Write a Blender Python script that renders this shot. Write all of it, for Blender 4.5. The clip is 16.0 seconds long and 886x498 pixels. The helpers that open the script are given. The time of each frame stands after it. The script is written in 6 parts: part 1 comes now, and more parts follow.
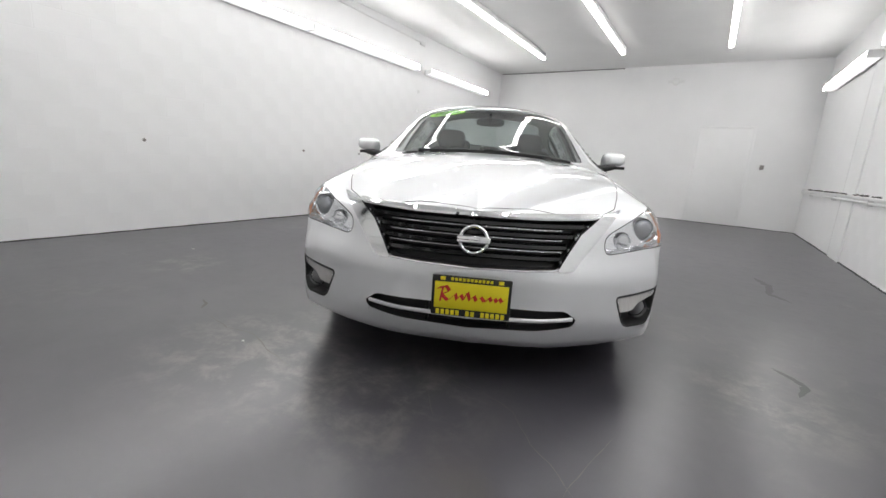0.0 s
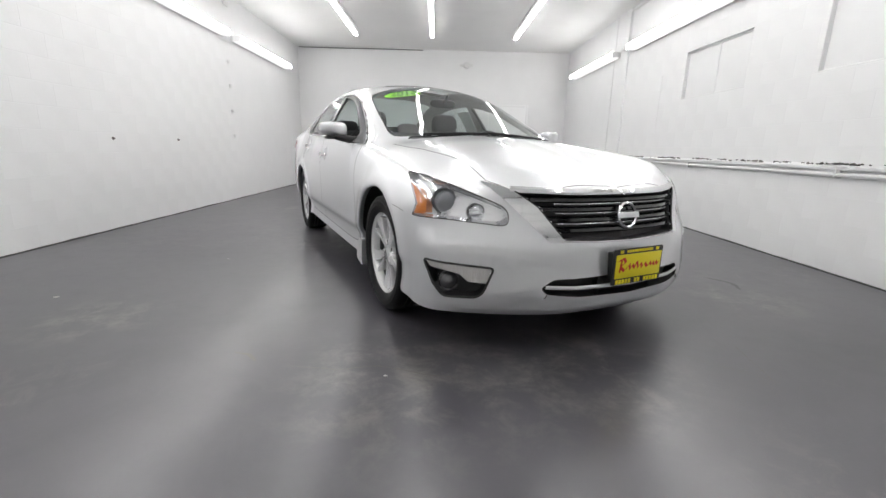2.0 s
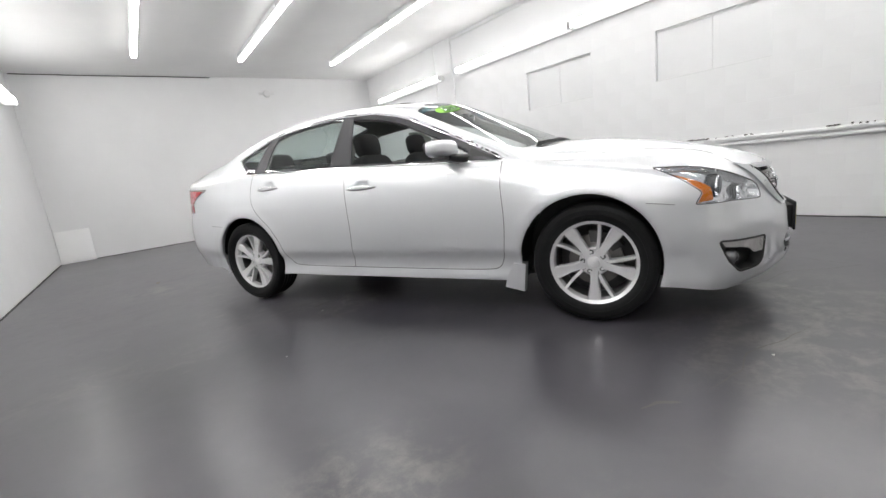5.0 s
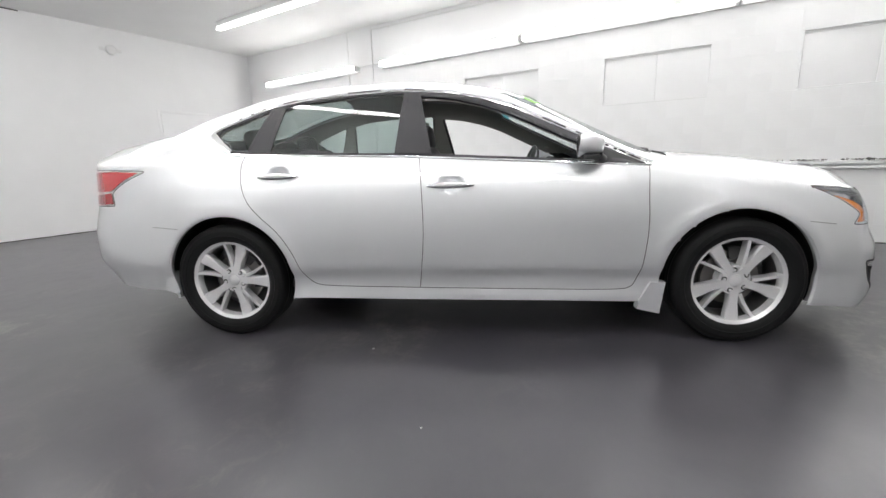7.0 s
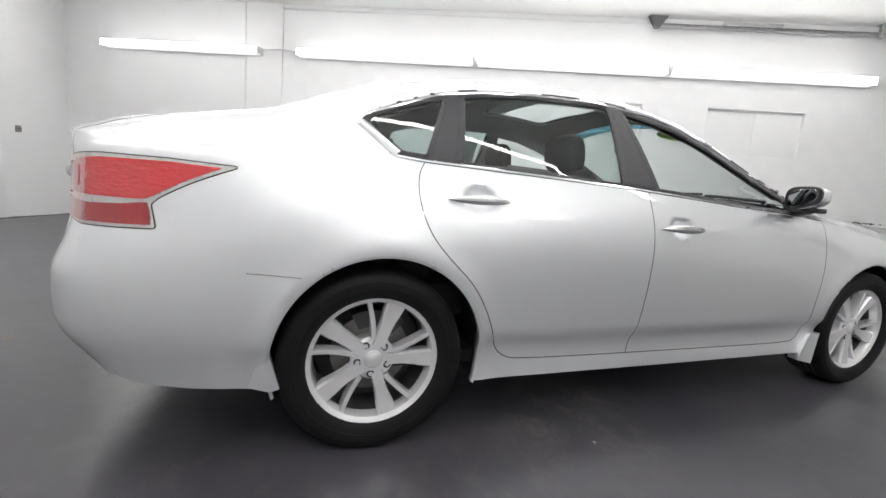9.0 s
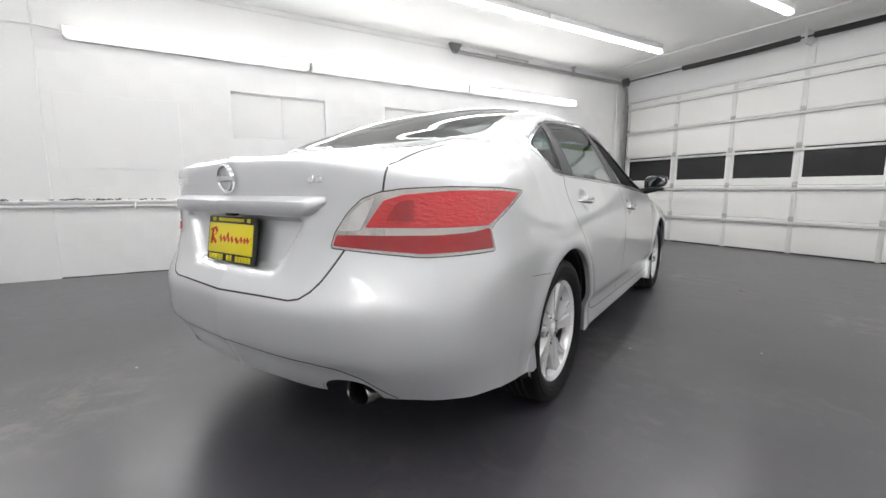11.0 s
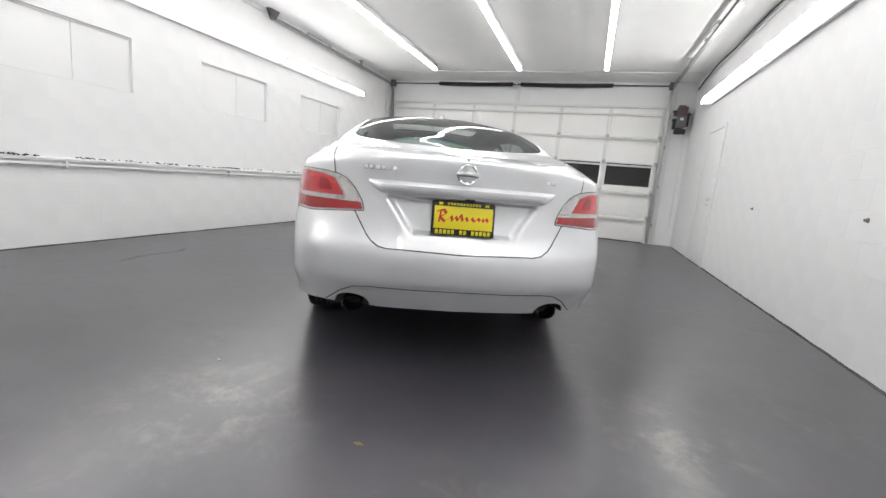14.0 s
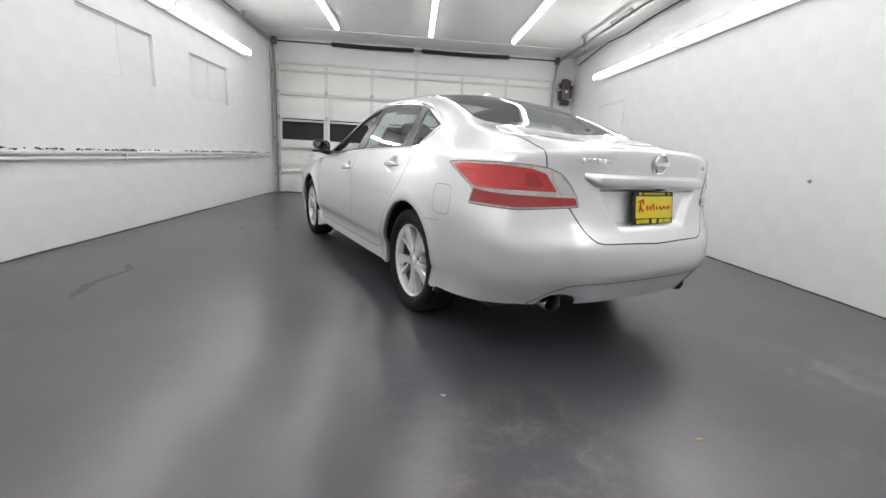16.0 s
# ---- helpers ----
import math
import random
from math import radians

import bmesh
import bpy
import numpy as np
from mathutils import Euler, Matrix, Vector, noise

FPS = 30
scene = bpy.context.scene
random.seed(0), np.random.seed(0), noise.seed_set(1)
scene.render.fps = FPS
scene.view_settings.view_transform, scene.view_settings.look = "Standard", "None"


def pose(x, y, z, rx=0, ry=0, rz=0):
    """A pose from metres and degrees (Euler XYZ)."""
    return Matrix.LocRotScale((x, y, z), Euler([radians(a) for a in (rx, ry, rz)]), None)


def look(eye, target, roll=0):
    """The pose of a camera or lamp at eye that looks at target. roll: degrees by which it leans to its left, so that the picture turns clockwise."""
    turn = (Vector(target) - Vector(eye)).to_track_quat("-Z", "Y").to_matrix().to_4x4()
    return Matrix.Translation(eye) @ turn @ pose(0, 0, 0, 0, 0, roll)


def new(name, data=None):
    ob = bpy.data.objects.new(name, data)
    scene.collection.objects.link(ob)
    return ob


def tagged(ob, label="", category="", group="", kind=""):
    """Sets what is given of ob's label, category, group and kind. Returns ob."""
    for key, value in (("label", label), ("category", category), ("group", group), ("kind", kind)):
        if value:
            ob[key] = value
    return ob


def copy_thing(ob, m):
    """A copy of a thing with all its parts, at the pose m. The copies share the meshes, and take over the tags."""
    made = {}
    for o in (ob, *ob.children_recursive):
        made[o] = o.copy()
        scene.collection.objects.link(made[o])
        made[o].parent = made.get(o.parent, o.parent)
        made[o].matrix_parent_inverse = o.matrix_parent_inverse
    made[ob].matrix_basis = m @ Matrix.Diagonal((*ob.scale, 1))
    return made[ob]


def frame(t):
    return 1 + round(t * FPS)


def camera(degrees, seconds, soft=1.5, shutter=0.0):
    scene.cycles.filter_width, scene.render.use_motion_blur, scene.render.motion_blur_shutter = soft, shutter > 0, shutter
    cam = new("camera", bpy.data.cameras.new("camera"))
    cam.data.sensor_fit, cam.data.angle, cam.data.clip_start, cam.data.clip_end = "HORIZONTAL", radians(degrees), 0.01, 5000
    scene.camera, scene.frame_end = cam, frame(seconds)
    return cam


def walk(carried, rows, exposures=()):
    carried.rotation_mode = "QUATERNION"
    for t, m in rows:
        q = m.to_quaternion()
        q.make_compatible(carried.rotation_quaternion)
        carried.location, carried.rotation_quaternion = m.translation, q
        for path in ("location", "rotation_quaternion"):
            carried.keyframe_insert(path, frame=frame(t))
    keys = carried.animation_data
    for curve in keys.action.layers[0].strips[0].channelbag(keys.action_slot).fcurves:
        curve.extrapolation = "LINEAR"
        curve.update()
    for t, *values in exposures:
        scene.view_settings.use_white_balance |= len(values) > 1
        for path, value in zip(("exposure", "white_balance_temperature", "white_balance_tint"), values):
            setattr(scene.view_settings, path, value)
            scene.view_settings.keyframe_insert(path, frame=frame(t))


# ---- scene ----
cam = camera(93.0, 16.0)
PATH = [
    (0, (-1.764, 3.577, 0.952), (-0.745, 1.906, 0.541), 3.9),
    (0.5, (-1.37, 3.721, 0.936), (-0.546, 1.955, 0.489), 3.7),
    (1, (-0.996, 3.838, 0.943), (-0.443, 1.972, 0.485), 2.6),
    (1.5, (-0.579, 3.94, 0.951), (-0.407, 1.994, 0.525), 3.5),
    (2, (-0.115, 3.99, 0.923), (-0.151, 2.044, 0.46), 1.3),
    (2.5, (0.322, 3.999, 0.91), (0.032, 2.072, 0.461), -1.9),
    (3, (0.764, 3.928, 0.892), (0.274, 2.026, 0.515), -2.7),
    (3.5, (1.187, 3.811, 0.944), (0.566, 1.941, 0.598), -2.6),
    (4, (1.539, 3.6, 0.949), (0.622, 1.861, 0.579), -1.9),
    (4.2, (1.665, 3.479, 0.924), (0.698, 1.765, 0.567), -3.5),
    (6.3, (2.638, 2.037, 1.025), (1.106, 0.801, 0.669), -3.1),
    (6.5, (2.691, 1.879, 1.028), (1.087, 0.728, 0.706), -2.1),
    (7, (2.746, 1.434, 0.987), (1.084, 0.4, 0.575), -1.7),
    (7.5, (2.744, 0.975, 0.967), (0.975, 0.122, 0.586), -1.4),
    (8, (2.731, 0.469, 0.976), (0.874, -0.199, 0.654), 0.7),
    (8.5, (2.722, -0.043, 0.971), (0.819, -0.569, 0.652), 2.3),
    (9, (2.759, -0.527, 0.98), (0.794, -0.726, 0.665), 4.6),
    (9.2, (2.755, -0.729, 0.96), (0.782, -0.857, 0.655), 3.5),
    (11.5, (2.751, -2.66, 0.977), (1.211, -1.43, 0.635), 0.9),
    (12, (2.636, -3.04, 0.942), (1.236, -1.67, 0.54), 1.8),
    (12.5, (2.474, -3.403, 0.972), (1.17, -1.917, 0.669), 1.0),
    (13, (2.3, -3.731, 0.987), (1.214, -2.075, 0.71), 1.9),
    (13.5, (1.985, -3.997, 0.984), (1.071, -2.248, 0.659), 3.2),
    (14, (1.618, -4.183, 0.984), (0.995, -2.31, 0.657), 5.0),
    (14.5, (1.195, -4.33, 0.956), (0.823, -2.398, 0.599), 4.5),
    (15, (0.75, -4.387, 0.98), (0.575, -2.427, 0.626), 5.0),
    (15.5, (0.305, -4.388, 1.005), (0.393, -2.424, 0.639), 5.5),
    (16, (-0.179, -4.264, 0.997), (-0.029, -2.317, 0.567), 3.2),
]
walk(cam, [(t, look(eye, target, roll)) for t, eye, target, roll in PATH], [(0, -0.06), (0.5, 0.06), (1, 0.08), (1.5, 0.04), (2.5, 0.03), (3.5, 0.02), (7, 0.08), (9.2, 0.06), (13, 0.05), (14.5, 0.08), (15, 0.05), (16, -0.06)])

from mathutils.bvhtree import BVHTree
from mathutils.geometry import delaunay_2d_cdt

# ---- light ----
world = bpy.data.worlds.new("world")
scene.world = world
world.use_nodes = True
world.node_tree.nodes["Background"].inputs[0].default_value = (0.5, 0.55, 0.62, 1)
world.node_tree.nodes["Background"].inputs[1].default_value = 0.05
scene.view_settings.exposure = 0.0
LAMP, LAMP_WALL = 20.0, 28.0
LAMP_SIDE, LAMP_WALL_SIDE = 3.0, 0.95


# ---- materials ----
def material(name, colour, rough=0.5, metal=0.0, coat=0.0, spec=0.5, emit=0.0):
    m = bpy.data.materials.new(name)
    m.use_nodes = True
    b = m.node_tree.nodes["Principled BSDF"]
    b.inputs["Base Color"].default_value = (*colour, 1)
    b.inputs["Roughness"].default_value = rough
    b.inputs["Metallic"].default_value = metal
    b.inputs["Coat Weight"].default_value = coat
    b.inputs["Coat Roughness"].default_value = 0.04
    b.inputs["Specular IOR Level"].default_value = spec
    if emit:
        b.inputs["Emission Color"].default_value = (0.99, 0.985, 0.97, 1)
        b.inputs["Emission Strength"].default_value = emit
    return m


def noise_into(m, sockets, scale, low, high, detail=6, stretch=(1, 1, 1), rough=0.6):
    """Drive a colour or value socket of the material's shader by noise between two values, in object metres."""
    t = m.node_tree
    b = t.nodes["Principled BSDF"]
    co = t.nodes.new("ShaderNodeTexCoord")
    mp = t.nodes.new("ShaderNodeMapping")
    mp.inputs["Scale"].default_value = stretch
    n = t.nodes.new("ShaderNodeTexNoise")
    n.inputs["Scale"].default_value = scale
    n.inputs["Detail"].default_value = detail
    n.inputs["Roughness"].default_value = rough
    r = t.nodes.new("ShaderNodeValToRGB")
    as4 = lambda v: (*v, 1) if isinstance(v, tuple) else (v, v, v, 1)
    r.color_ramp.elements[0].position, r.color_ramp.elements[1].position = 0.3, 0.7
    r.color_ramp.elements[0].color, r.color_ramp.elements[1].color = as4(low), as4(high)
    t.links.new(co.outputs["Object"], mp.inputs[0])
    t.links.new(mp.outputs[0], n.inputs["Vector"])
    t.links.new(n.outputs[0], r.inputs[0])
    for s in sockets:
        t.links.new(r.outputs[0], b.inputs[s])
    return r


def bump(m, scale, strength, distance=0.002, detail=8, stretch=(1, 1, 1)):
    t = m.node_tree
    b = t.nodes["Principled BSDF"]
    co = t.nodes.new("ShaderNodeTexCoord")
    mp = t.nodes.new("ShaderNodeMapping")
    mp.inputs["Scale"].default_value = stretch
    n = t.nodes.new("ShaderNodeTexNoise")
    n.inputs["Scale"].default_value = scale
    n.inputs["Detail"].default_value = detail
    k = t.nodes.new("ShaderNodeBump")
    k.inputs["Strength"].default_value = strength
    k.inputs["Distance"].default_value = distance
    t.links.new(co.outputs["Object"], mp.inputs[0])
    t.links.new(mp.outputs[0], n.inputs["Vector"])
    t.links.new(n.outputs[0], k.inputs["Height"])
    t.links.new(k.outputs[0], b.inputs["Normal"])
    return m


def glass(name, tint, rough=0.0, floor=0.09):
    """A thin pane: clear or tinted straight through, with a Fresnel gloss."""
    m = bpy.data.materials.new(name)
    m.use_nodes = True
    t = m.node_tree
    t.nodes.clear()
    out = t.nodes.new("ShaderNodeOutputMaterial")
    mix = t.nodes.new("ShaderNodeMixShader")
    clear = t.nodes.new("ShaderNodeBsdfTransparent")
    clear.inputs[0].default_value = (*tint, 1)
    gloss = t.nodes.new("ShaderNodeBsdfGlossy")
    gloss.inputs["Roughness"].default_value = rough
    f = t.nodes.new("ShaderNodeLayerWeight")
    f.inputs["Blend"].default_value = 0.5
    p = t.nodes.new("ShaderNodeMath")
    p.operation, p.inputs[1].default_value = "POWER", 4.0
    k = t.nodes.new("ShaderNodeMath")
    k.operation, k.inputs[1].default_value, k.inputs[2].default_value = "MULTIPLY_ADD", 0.88, floor
    t.links.new(f.outputs["Facing"], p.inputs[0])
    t.links.new(p.outputs[0], k.inputs[0])
    t.links.new(k.outputs[0], mix.inputs[0])
    t.links.new(clear.outputs[0], mix.inputs[1])
    t.links.new(gloss.outputs[0], mix.inputs[2])
    t.links.new(mix.outputs[0], out.inputs[0])
    return m


M_WALL = bump(material("white_wall_paint", (0.82, 0.82, 0.825), 0.55), 30, 0.18, 0.003)
noise_into(M_WALL, ["Base Color"], 1.3, (0.82, 0.82, 0.825), (0.86, 0.86, 0.865))
M_CEIL = bump(material("ceiling_paint", (0.74, 0.74, 0.74), 0.7), 9, 0.2, 0.003)
noise_into(M_CEIL, ["Base Color"], 0.9, (0.83, 0.83, 0.825), (0.88, 0.88, 0.875))
M_TRIM = material("white_gloss_trim", (0.78, 0.78, 0.78), 0.35)
M_LAMP = material("lamp_diffuser", (0.9, 0.9, 0.9), 0.5, emit=LAMP)
M_LAMPWALL = material("wall_lamp_diffuser", (0.9, 0.9, 0.9), 0.5, emit=LAMP_WALL)
M_LAMPSIDE = material("lamp_diffuser_side", (0.9, 0.9, 0.9), 0.5, emit=LAMP_SIDE)
M_LAMPWALLSIDE = material("wall_lamp_diffuser_side", (0.9, 0.9, 0.9), 0.5, emit=LAMP_WALL_SIDE)
M_LAMPEND = material("glowing_lamp_end", (0.85, 0.85, 0.85), 0.5, emit=0.2)
M_LAMPCAP = material("lamp_end_cap", (0.8, 0.8, 0.8), 0.5)
M_FLOOR = material("sealed_dark_concrete", (0.06, 0.058, 0.062), 0.22, spec=0.34)


def floor_nodes(m):
    """Patchy dark sealer: broad tone, dusty pale scuffs, fine grain, and a gloss worn unevenly."""
    t = m.node_tree
    b = t.nodes["Principled BSDF"]
    co = t.nodes.new("ShaderNodeTexCoord")

    def tex(scale, detail, lo, hi, p0, p1, rough=0.6, stretch=(1, 1, 1), warp=0.0):
        mp = t.nodes.new("ShaderNodeMapping")
        mp.inputs["Scale"].default_value = stretch
        mp.inputs["Location"].default_value = (0.31, 0.17, 0.37)
        n = t.nodes.new("ShaderNodeTexNoise")
        n.inputs["Scale"].default_value, n.inputs["Detail"].default_value = scale, detail
        n.inputs["Roughness"].default_value, n.inputs["Distortion"].default_value = rough, warp
        r = t.nodes.new("ShaderNodeValToRGB")
        r.color_ramp.interpolation = "EASE"
        r.color_ramp.elements[0].position, r.color_ramp.elements[1].position = p0, p1
        r.color_ramp.elements[0].color, r.color_ramp.elements[1].color = (*lo, 1), (*hi, 1)
        t.links.new(co.outputs["Object"], mp.inputs[0])
        t.links.new(mp.outputs[0], n.inputs["Vector"])
        t.links.new(n.outputs[0], r.inputs[0])
        return r.outputs[0]

    def mix(kind, a, c, f=1.0):
        k = t.nodes.new("ShaderNodeMix")
        k.data_type, k.blend_type = "RGBA", kind
        k.inputs[0].default_value = f
        t.links.new(a, k.inputs[6])
        t.links.new(c, k.inputs[7])
        return k.outputs[2]

    def over(base, colour, mask):
        k = t.nodes.new("ShaderNodeMix")
        k.data_type = "RGBA"
        k.inputs[7].default_value = (*colour, 1)
        t.links.new(mask, k.inputs[0])
        t.links.new(base, k.inputs[6])
        return k.outputs[2]

    def worn(x, y, r):
        """A worn patch round a place, fading out over r metres."""
        d = t.nodes.new("ShaderNodeVectorMath")
        d.operation, d.inputs[1].default_value = "DISTANCE", (x, y, 0)
        t.links.new(co.outputs["Object"], d.inputs[0])
        k = t.nodes.new("ShaderNodeMapRange")
        k.interpolation_type = "SMOOTHSTEP"
        k.inputs[1].default_value, k.inputs[2].default_value = r, 0.15 * r
        t.links.new(d.outputs["Value"], k.inputs[0])
        return k.outputs[0]

    black, white = (0, 0, 0), (1, 1, 1)
    cloud = tex(6.0, 8, black, (0.9, 0.9, 0.9), 0.42, 0.70, 0.70, (1, 1, 1), 0.25)
    tone = tex(0.45, 2, (0.043, 0.041, 0.050), (0.070, 0.067, 0.078), 0.25, 0.75)
    mottle = tex(2.1, 6, (0.84, 0.84, 0.86), (1.18, 1.16, 1.14), 0.25, 0.75, 0.6, (1, 1, 1), 0.4)
    base = mix("MULTIPLY", tone, mottle)
    smear = mix("MULTIPLY", tex(0.8, 3, black, white, 0.48, 0.70, 0.6, (1, 1, 1), 0.8), tex(7, 8, black, (0.35, 0.35, 0.35), 0.45, 0.75, 0.7, (1, 1, 1), 1.0))
    base = over(base, (0.19, 0.176, 0.158), smear)
    for place in WORN:
        base = over(base, (0.175, 0.167, 0.155), mix("MULTIPLY", worn(*place), cloud))
    t.links.new(base, b.inputs["Base Color"])
    gloss = mix("ADD", tex(0.9, 3, (0.276, 0.276, 0.276), (0.292, 0.292, 0.292), 0.3, 0.7), tex(8, 7, black, (0.03, 0.03, 0.03), 0.45, 0.75, 0.7))
    t.links.new(gloss, b.inputs["Roughness"])
    b.inputs["Specular IOR Level"].default_value = 0.95
    n = t.nodes.new("ShaderNodeTexNoise")
    n.inputs["Scale"].default_value, n.inputs["Detail"].default_value = 5.0, 5.0
    t.links.new(co.outputs["Object"], n.inputs["Vector"])
    k = t.nodes.new("ShaderNodeBump")
    k.inputs["Strength"].default_value, k.inputs["Distance"].default_value = 0.12, 0.002
    t.links.new(n.outputs[0], k.inputs["Height"])
    t.links.new(k.outputs[0], b.inputs["Normal"])


WORN = [(-0.05, 2.40, 0.75), (-0.75, 2.3, 0.65), (0.95, -0.1, 0.6), (-2.15, 1.35, 0.5), (0.3, -2.95, 0.6), (2.05, -2.35, 0.5), (1.7, 1.85, 0.45)]
floor_nodes(M_FLOOR)
M_STEEL = material("galvanised_steel", (0.70, 0.70, 0.70), 0.42, 0.7)
noise_into(M_STEEL, ["Base Color"], 25, (0.40, 0.40, 0.40), (0.56, 0.56, 0.56))
M_DARKSTEEL = material("dull_dark_steel", (0.16, 0.16, 0.165), 0.5, 0.6)
M_DARK = material("dark_parts_grime_shade", (0.06, 0.06, 0.06), 0.8)
M_BLACK = material("black_plastic", (0.018, 0.018, 0.019), 0.45)
M_RUBBER = bump(material("tyre_rubber", (0.007, 0.007, 0.0075), 0.62, spec=0.25), 60, 0.3, 0.001)
M_PAINT = material("silver_metallic_paint", (0.79, 0.80, 0.82), 0.38, 0.68, coat=1.0)
M_PAINT.node_tree.nodes["Principled BSDF"].inputs["Coat IOR"].default_value = 1.7
M_CHROME = material("chrome", (0.82, 0.83, 0.84), 0.09, 1.0)
M_ALLOY = material("painted_alloy", (0.86, 0.86, 0.87), 0.24, 0.45, coat=0.8)
M_GLASS = glass("tinted_glass", (0.68, 0.76, 0.74))
M_WSHIELD = glass("windscreen_glass", (0.80, 0.86, 0.84))


# ---- mesh helpers ----
def box(bm, x0, x1, y0, y1, z0, z1, bevel=0.0, m=None):
    vs = [bm.verts.new((x, y, z)) for x in (x0, x1) for y in (y0, y1) for z in (z0, z1)]
    fs = [bm.faces.new([vs[i] for i in f]) for f in ((0, 1, 3, 2), (4, 6, 7, 5), (0, 4, 5, 1), (2, 3, 7, 6), (0, 2, 6, 4), (1, 5, 7, 3))]
    if bevel:
        es = list({e for f in fs for e in f.edges})
        got = bmesh.ops.bevel(bm, geom=es, offset=bevel, segments=2, profile=0.5, affect="EDGES")
        vs = list({v for f in got["faces"] for v in f.verts} | {v for v in vs if v.is_valid})
    if m is not None:
        bmesh.ops.transform(bm, matrix=m, verts=vs)
    return vs


def cyl(bm, p, q, r, r2=None, n=16, caps=True):
    p, q = Vector(p), Vector(q)
    d = q - p
    m = Matrix.Translation((p + q) / 2) @ d.to_track_quat("Z", "Y").to_matrix().to_4x4()
    return bmesh.ops.create_cone(bm, cap_ends=caps, segments=n, radius1=r, radius2=r if r2 is None else r2, depth=d.length, matrix=m)["verts"]


def tube(bm, pts, r, n=10):
    """A round tube along a polyline."""
    pts = [Vector(p) for p in pts]
    rings = []
    for i, p in enumerate(pts):
        d = (pts[min(i + 1, len(pts) - 1)] - pts[max(i - 1, 0)]).normalized()
        a = d.orthogonal().normalized() if i == 0 else (ax - d * ax.dot(d)).normalized()
        ax = a
        b = d.cross(a)
        rings.append([bm.verts.new(p + r * (math.cos(k * 2 * math.pi / n) * a + math.sin(k * 2 * math.pi / n) * b)) for k in range(n)])
    for u, v in zip(rings, rings[1:]):
        for k in range(n):
            bm.faces.new((u[k], u[(k + 1) % n], v[(k + 1) % n], v[k]))
    bm.faces.new(rings[0][::-1])
    bm.faces.new(rings[-1])


def lathe(bm, profile, n=48, axis="X"):
    """Turn (radius, along) pairs round the axis."""
    rings = []
    for r, a in profile:
        ring = []
        for k in range(n):
            c, s = r * math.cos(2 * math.pi * k / n), r * math.sin(2 * math.pi * k / n)
            ring.append(bm.verts.new((a, c, s) if axis == "X" else (c, a, s) if axis == "Y" else (c, s, a)))
        rings.append(ring)
    for u, v in zip(rings, rings[1:]):
        for k in range(n):
            bm.faces.new((u[k], u[(k + 1) % n], v[(k + 1) % n], v[k]))
    return rings


def finish(bm, name, mat, smooth=True, angle=35):
    bmesh.ops.recalc_face_normals(bm, faces=bm.faces)
    me = bpy.data.meshes.new(name)
    bm.to_mesh(me)
    bm.free()
    me.materials.append(mat)
    if smooth:
        me.shade_smooth()
        me.set_sharp_from_angle(angle=radians(angle))
    return me


def part(name, bm, mat, parent=None, label="", m=None, smooth=True, angle=35):
    ob = new(name, finish(bm, name, mat, smooth, angle) if isinstance(bm, bmesh.types.BMesh) else bm)
    if parent is not None:
        ob.parent = parent
    if m is not None:
        ob.matrix_basis = m
    if label:
        ob["label"] = label
    return ob


def thing(name, label, category, group="", m=None, kind=""):
    ob = new(name)
    ob.empty_display_size = 0.1
    if m is not None:
        ob.matrix_basis = m
    return tagged(ob, label, category, group, kind)


def structure(name, bm, mat, label, category, smooth=False):
    return tagged(part(name, bm, mat, None, "", None, smooth), label, category, "", "structure")


# ---- the car ----
CAR = pose(0, 0, 0, 0, 0, 25.54)
car = thing("car", "silver metallic four-door saloon car with open front windows", "car", m=CAR)


def smooth_curve(xs, ys):
    """Monotone cubic through the points; returns a function on arrays."""
    xs, ys = np.array(xs, float), np.array(ys, float)
    if xs[0] > xs[-1]:
        xs, ys = xs[::-1], ys[::-1]
    h = np.diff(xs)
    d = np.diff(ys) / h
    m = np.zeros(len(xs))
    m[0], m[-1] = d[0], d[-1]
    for i in range(1, len(xs) - 1):
        if d[i - 1] * d[i] > 0:
            w1, w2 = 2 * h[i] + h[i - 1], h[i] + 2 * h[i - 1]
            m[i] = (w1 + w2) / (w1 / d[i - 1] + w2 / d[i])

    def f(x):
        x = np.clip(np.asarray(x, float), xs[0], xs[-1])
        i = np.clip(np.searchsorted(xs, x) - 1, 0, len(h) - 1)
        t = (x - xs[i]) / h[i]
        return (ys[i] * (2 * t**3 - 3 * t**2 + 1) + h[i] * m[i] * (t**3 - 2 * t**2 + t)
                + ys[i + 1] * (3 * t**2 - 2 * t**3) + h[i] * m[i + 1] * (t**3 - t**2))

    return f


# outline in plan, from the middle of the nose round the right side to the middle of the tail
PLAN = [(0, 2.35), (0.28, 2.326), (0.51, 2.242), (0.66, 2.155), (0.775, 2.075), (0.85, 2.0), (0.887, 1.915), (0.900, 1.76), (0.904, 1.48), (0.906, 1.10), (0.908, 0.5),
        (0.908, -0.3), (0.908, -0.9), (0.906, -1.3), (0.905, -1.7), (0.897, -1.96), (0.873, -2.115), (0.80, -2.27), (0.645, -2.39), (0.40, -2.472), (0, -2.50)]
pl = np.array(PLAN)
arc = np.r_[0, np.cumsum(np.hypot(*np.diff(pl, axis=0).T))]
plan_x, plan_y = smooth_curve(arc, pl[:, 0]), smooth_curve(arc, pl[:, 1])
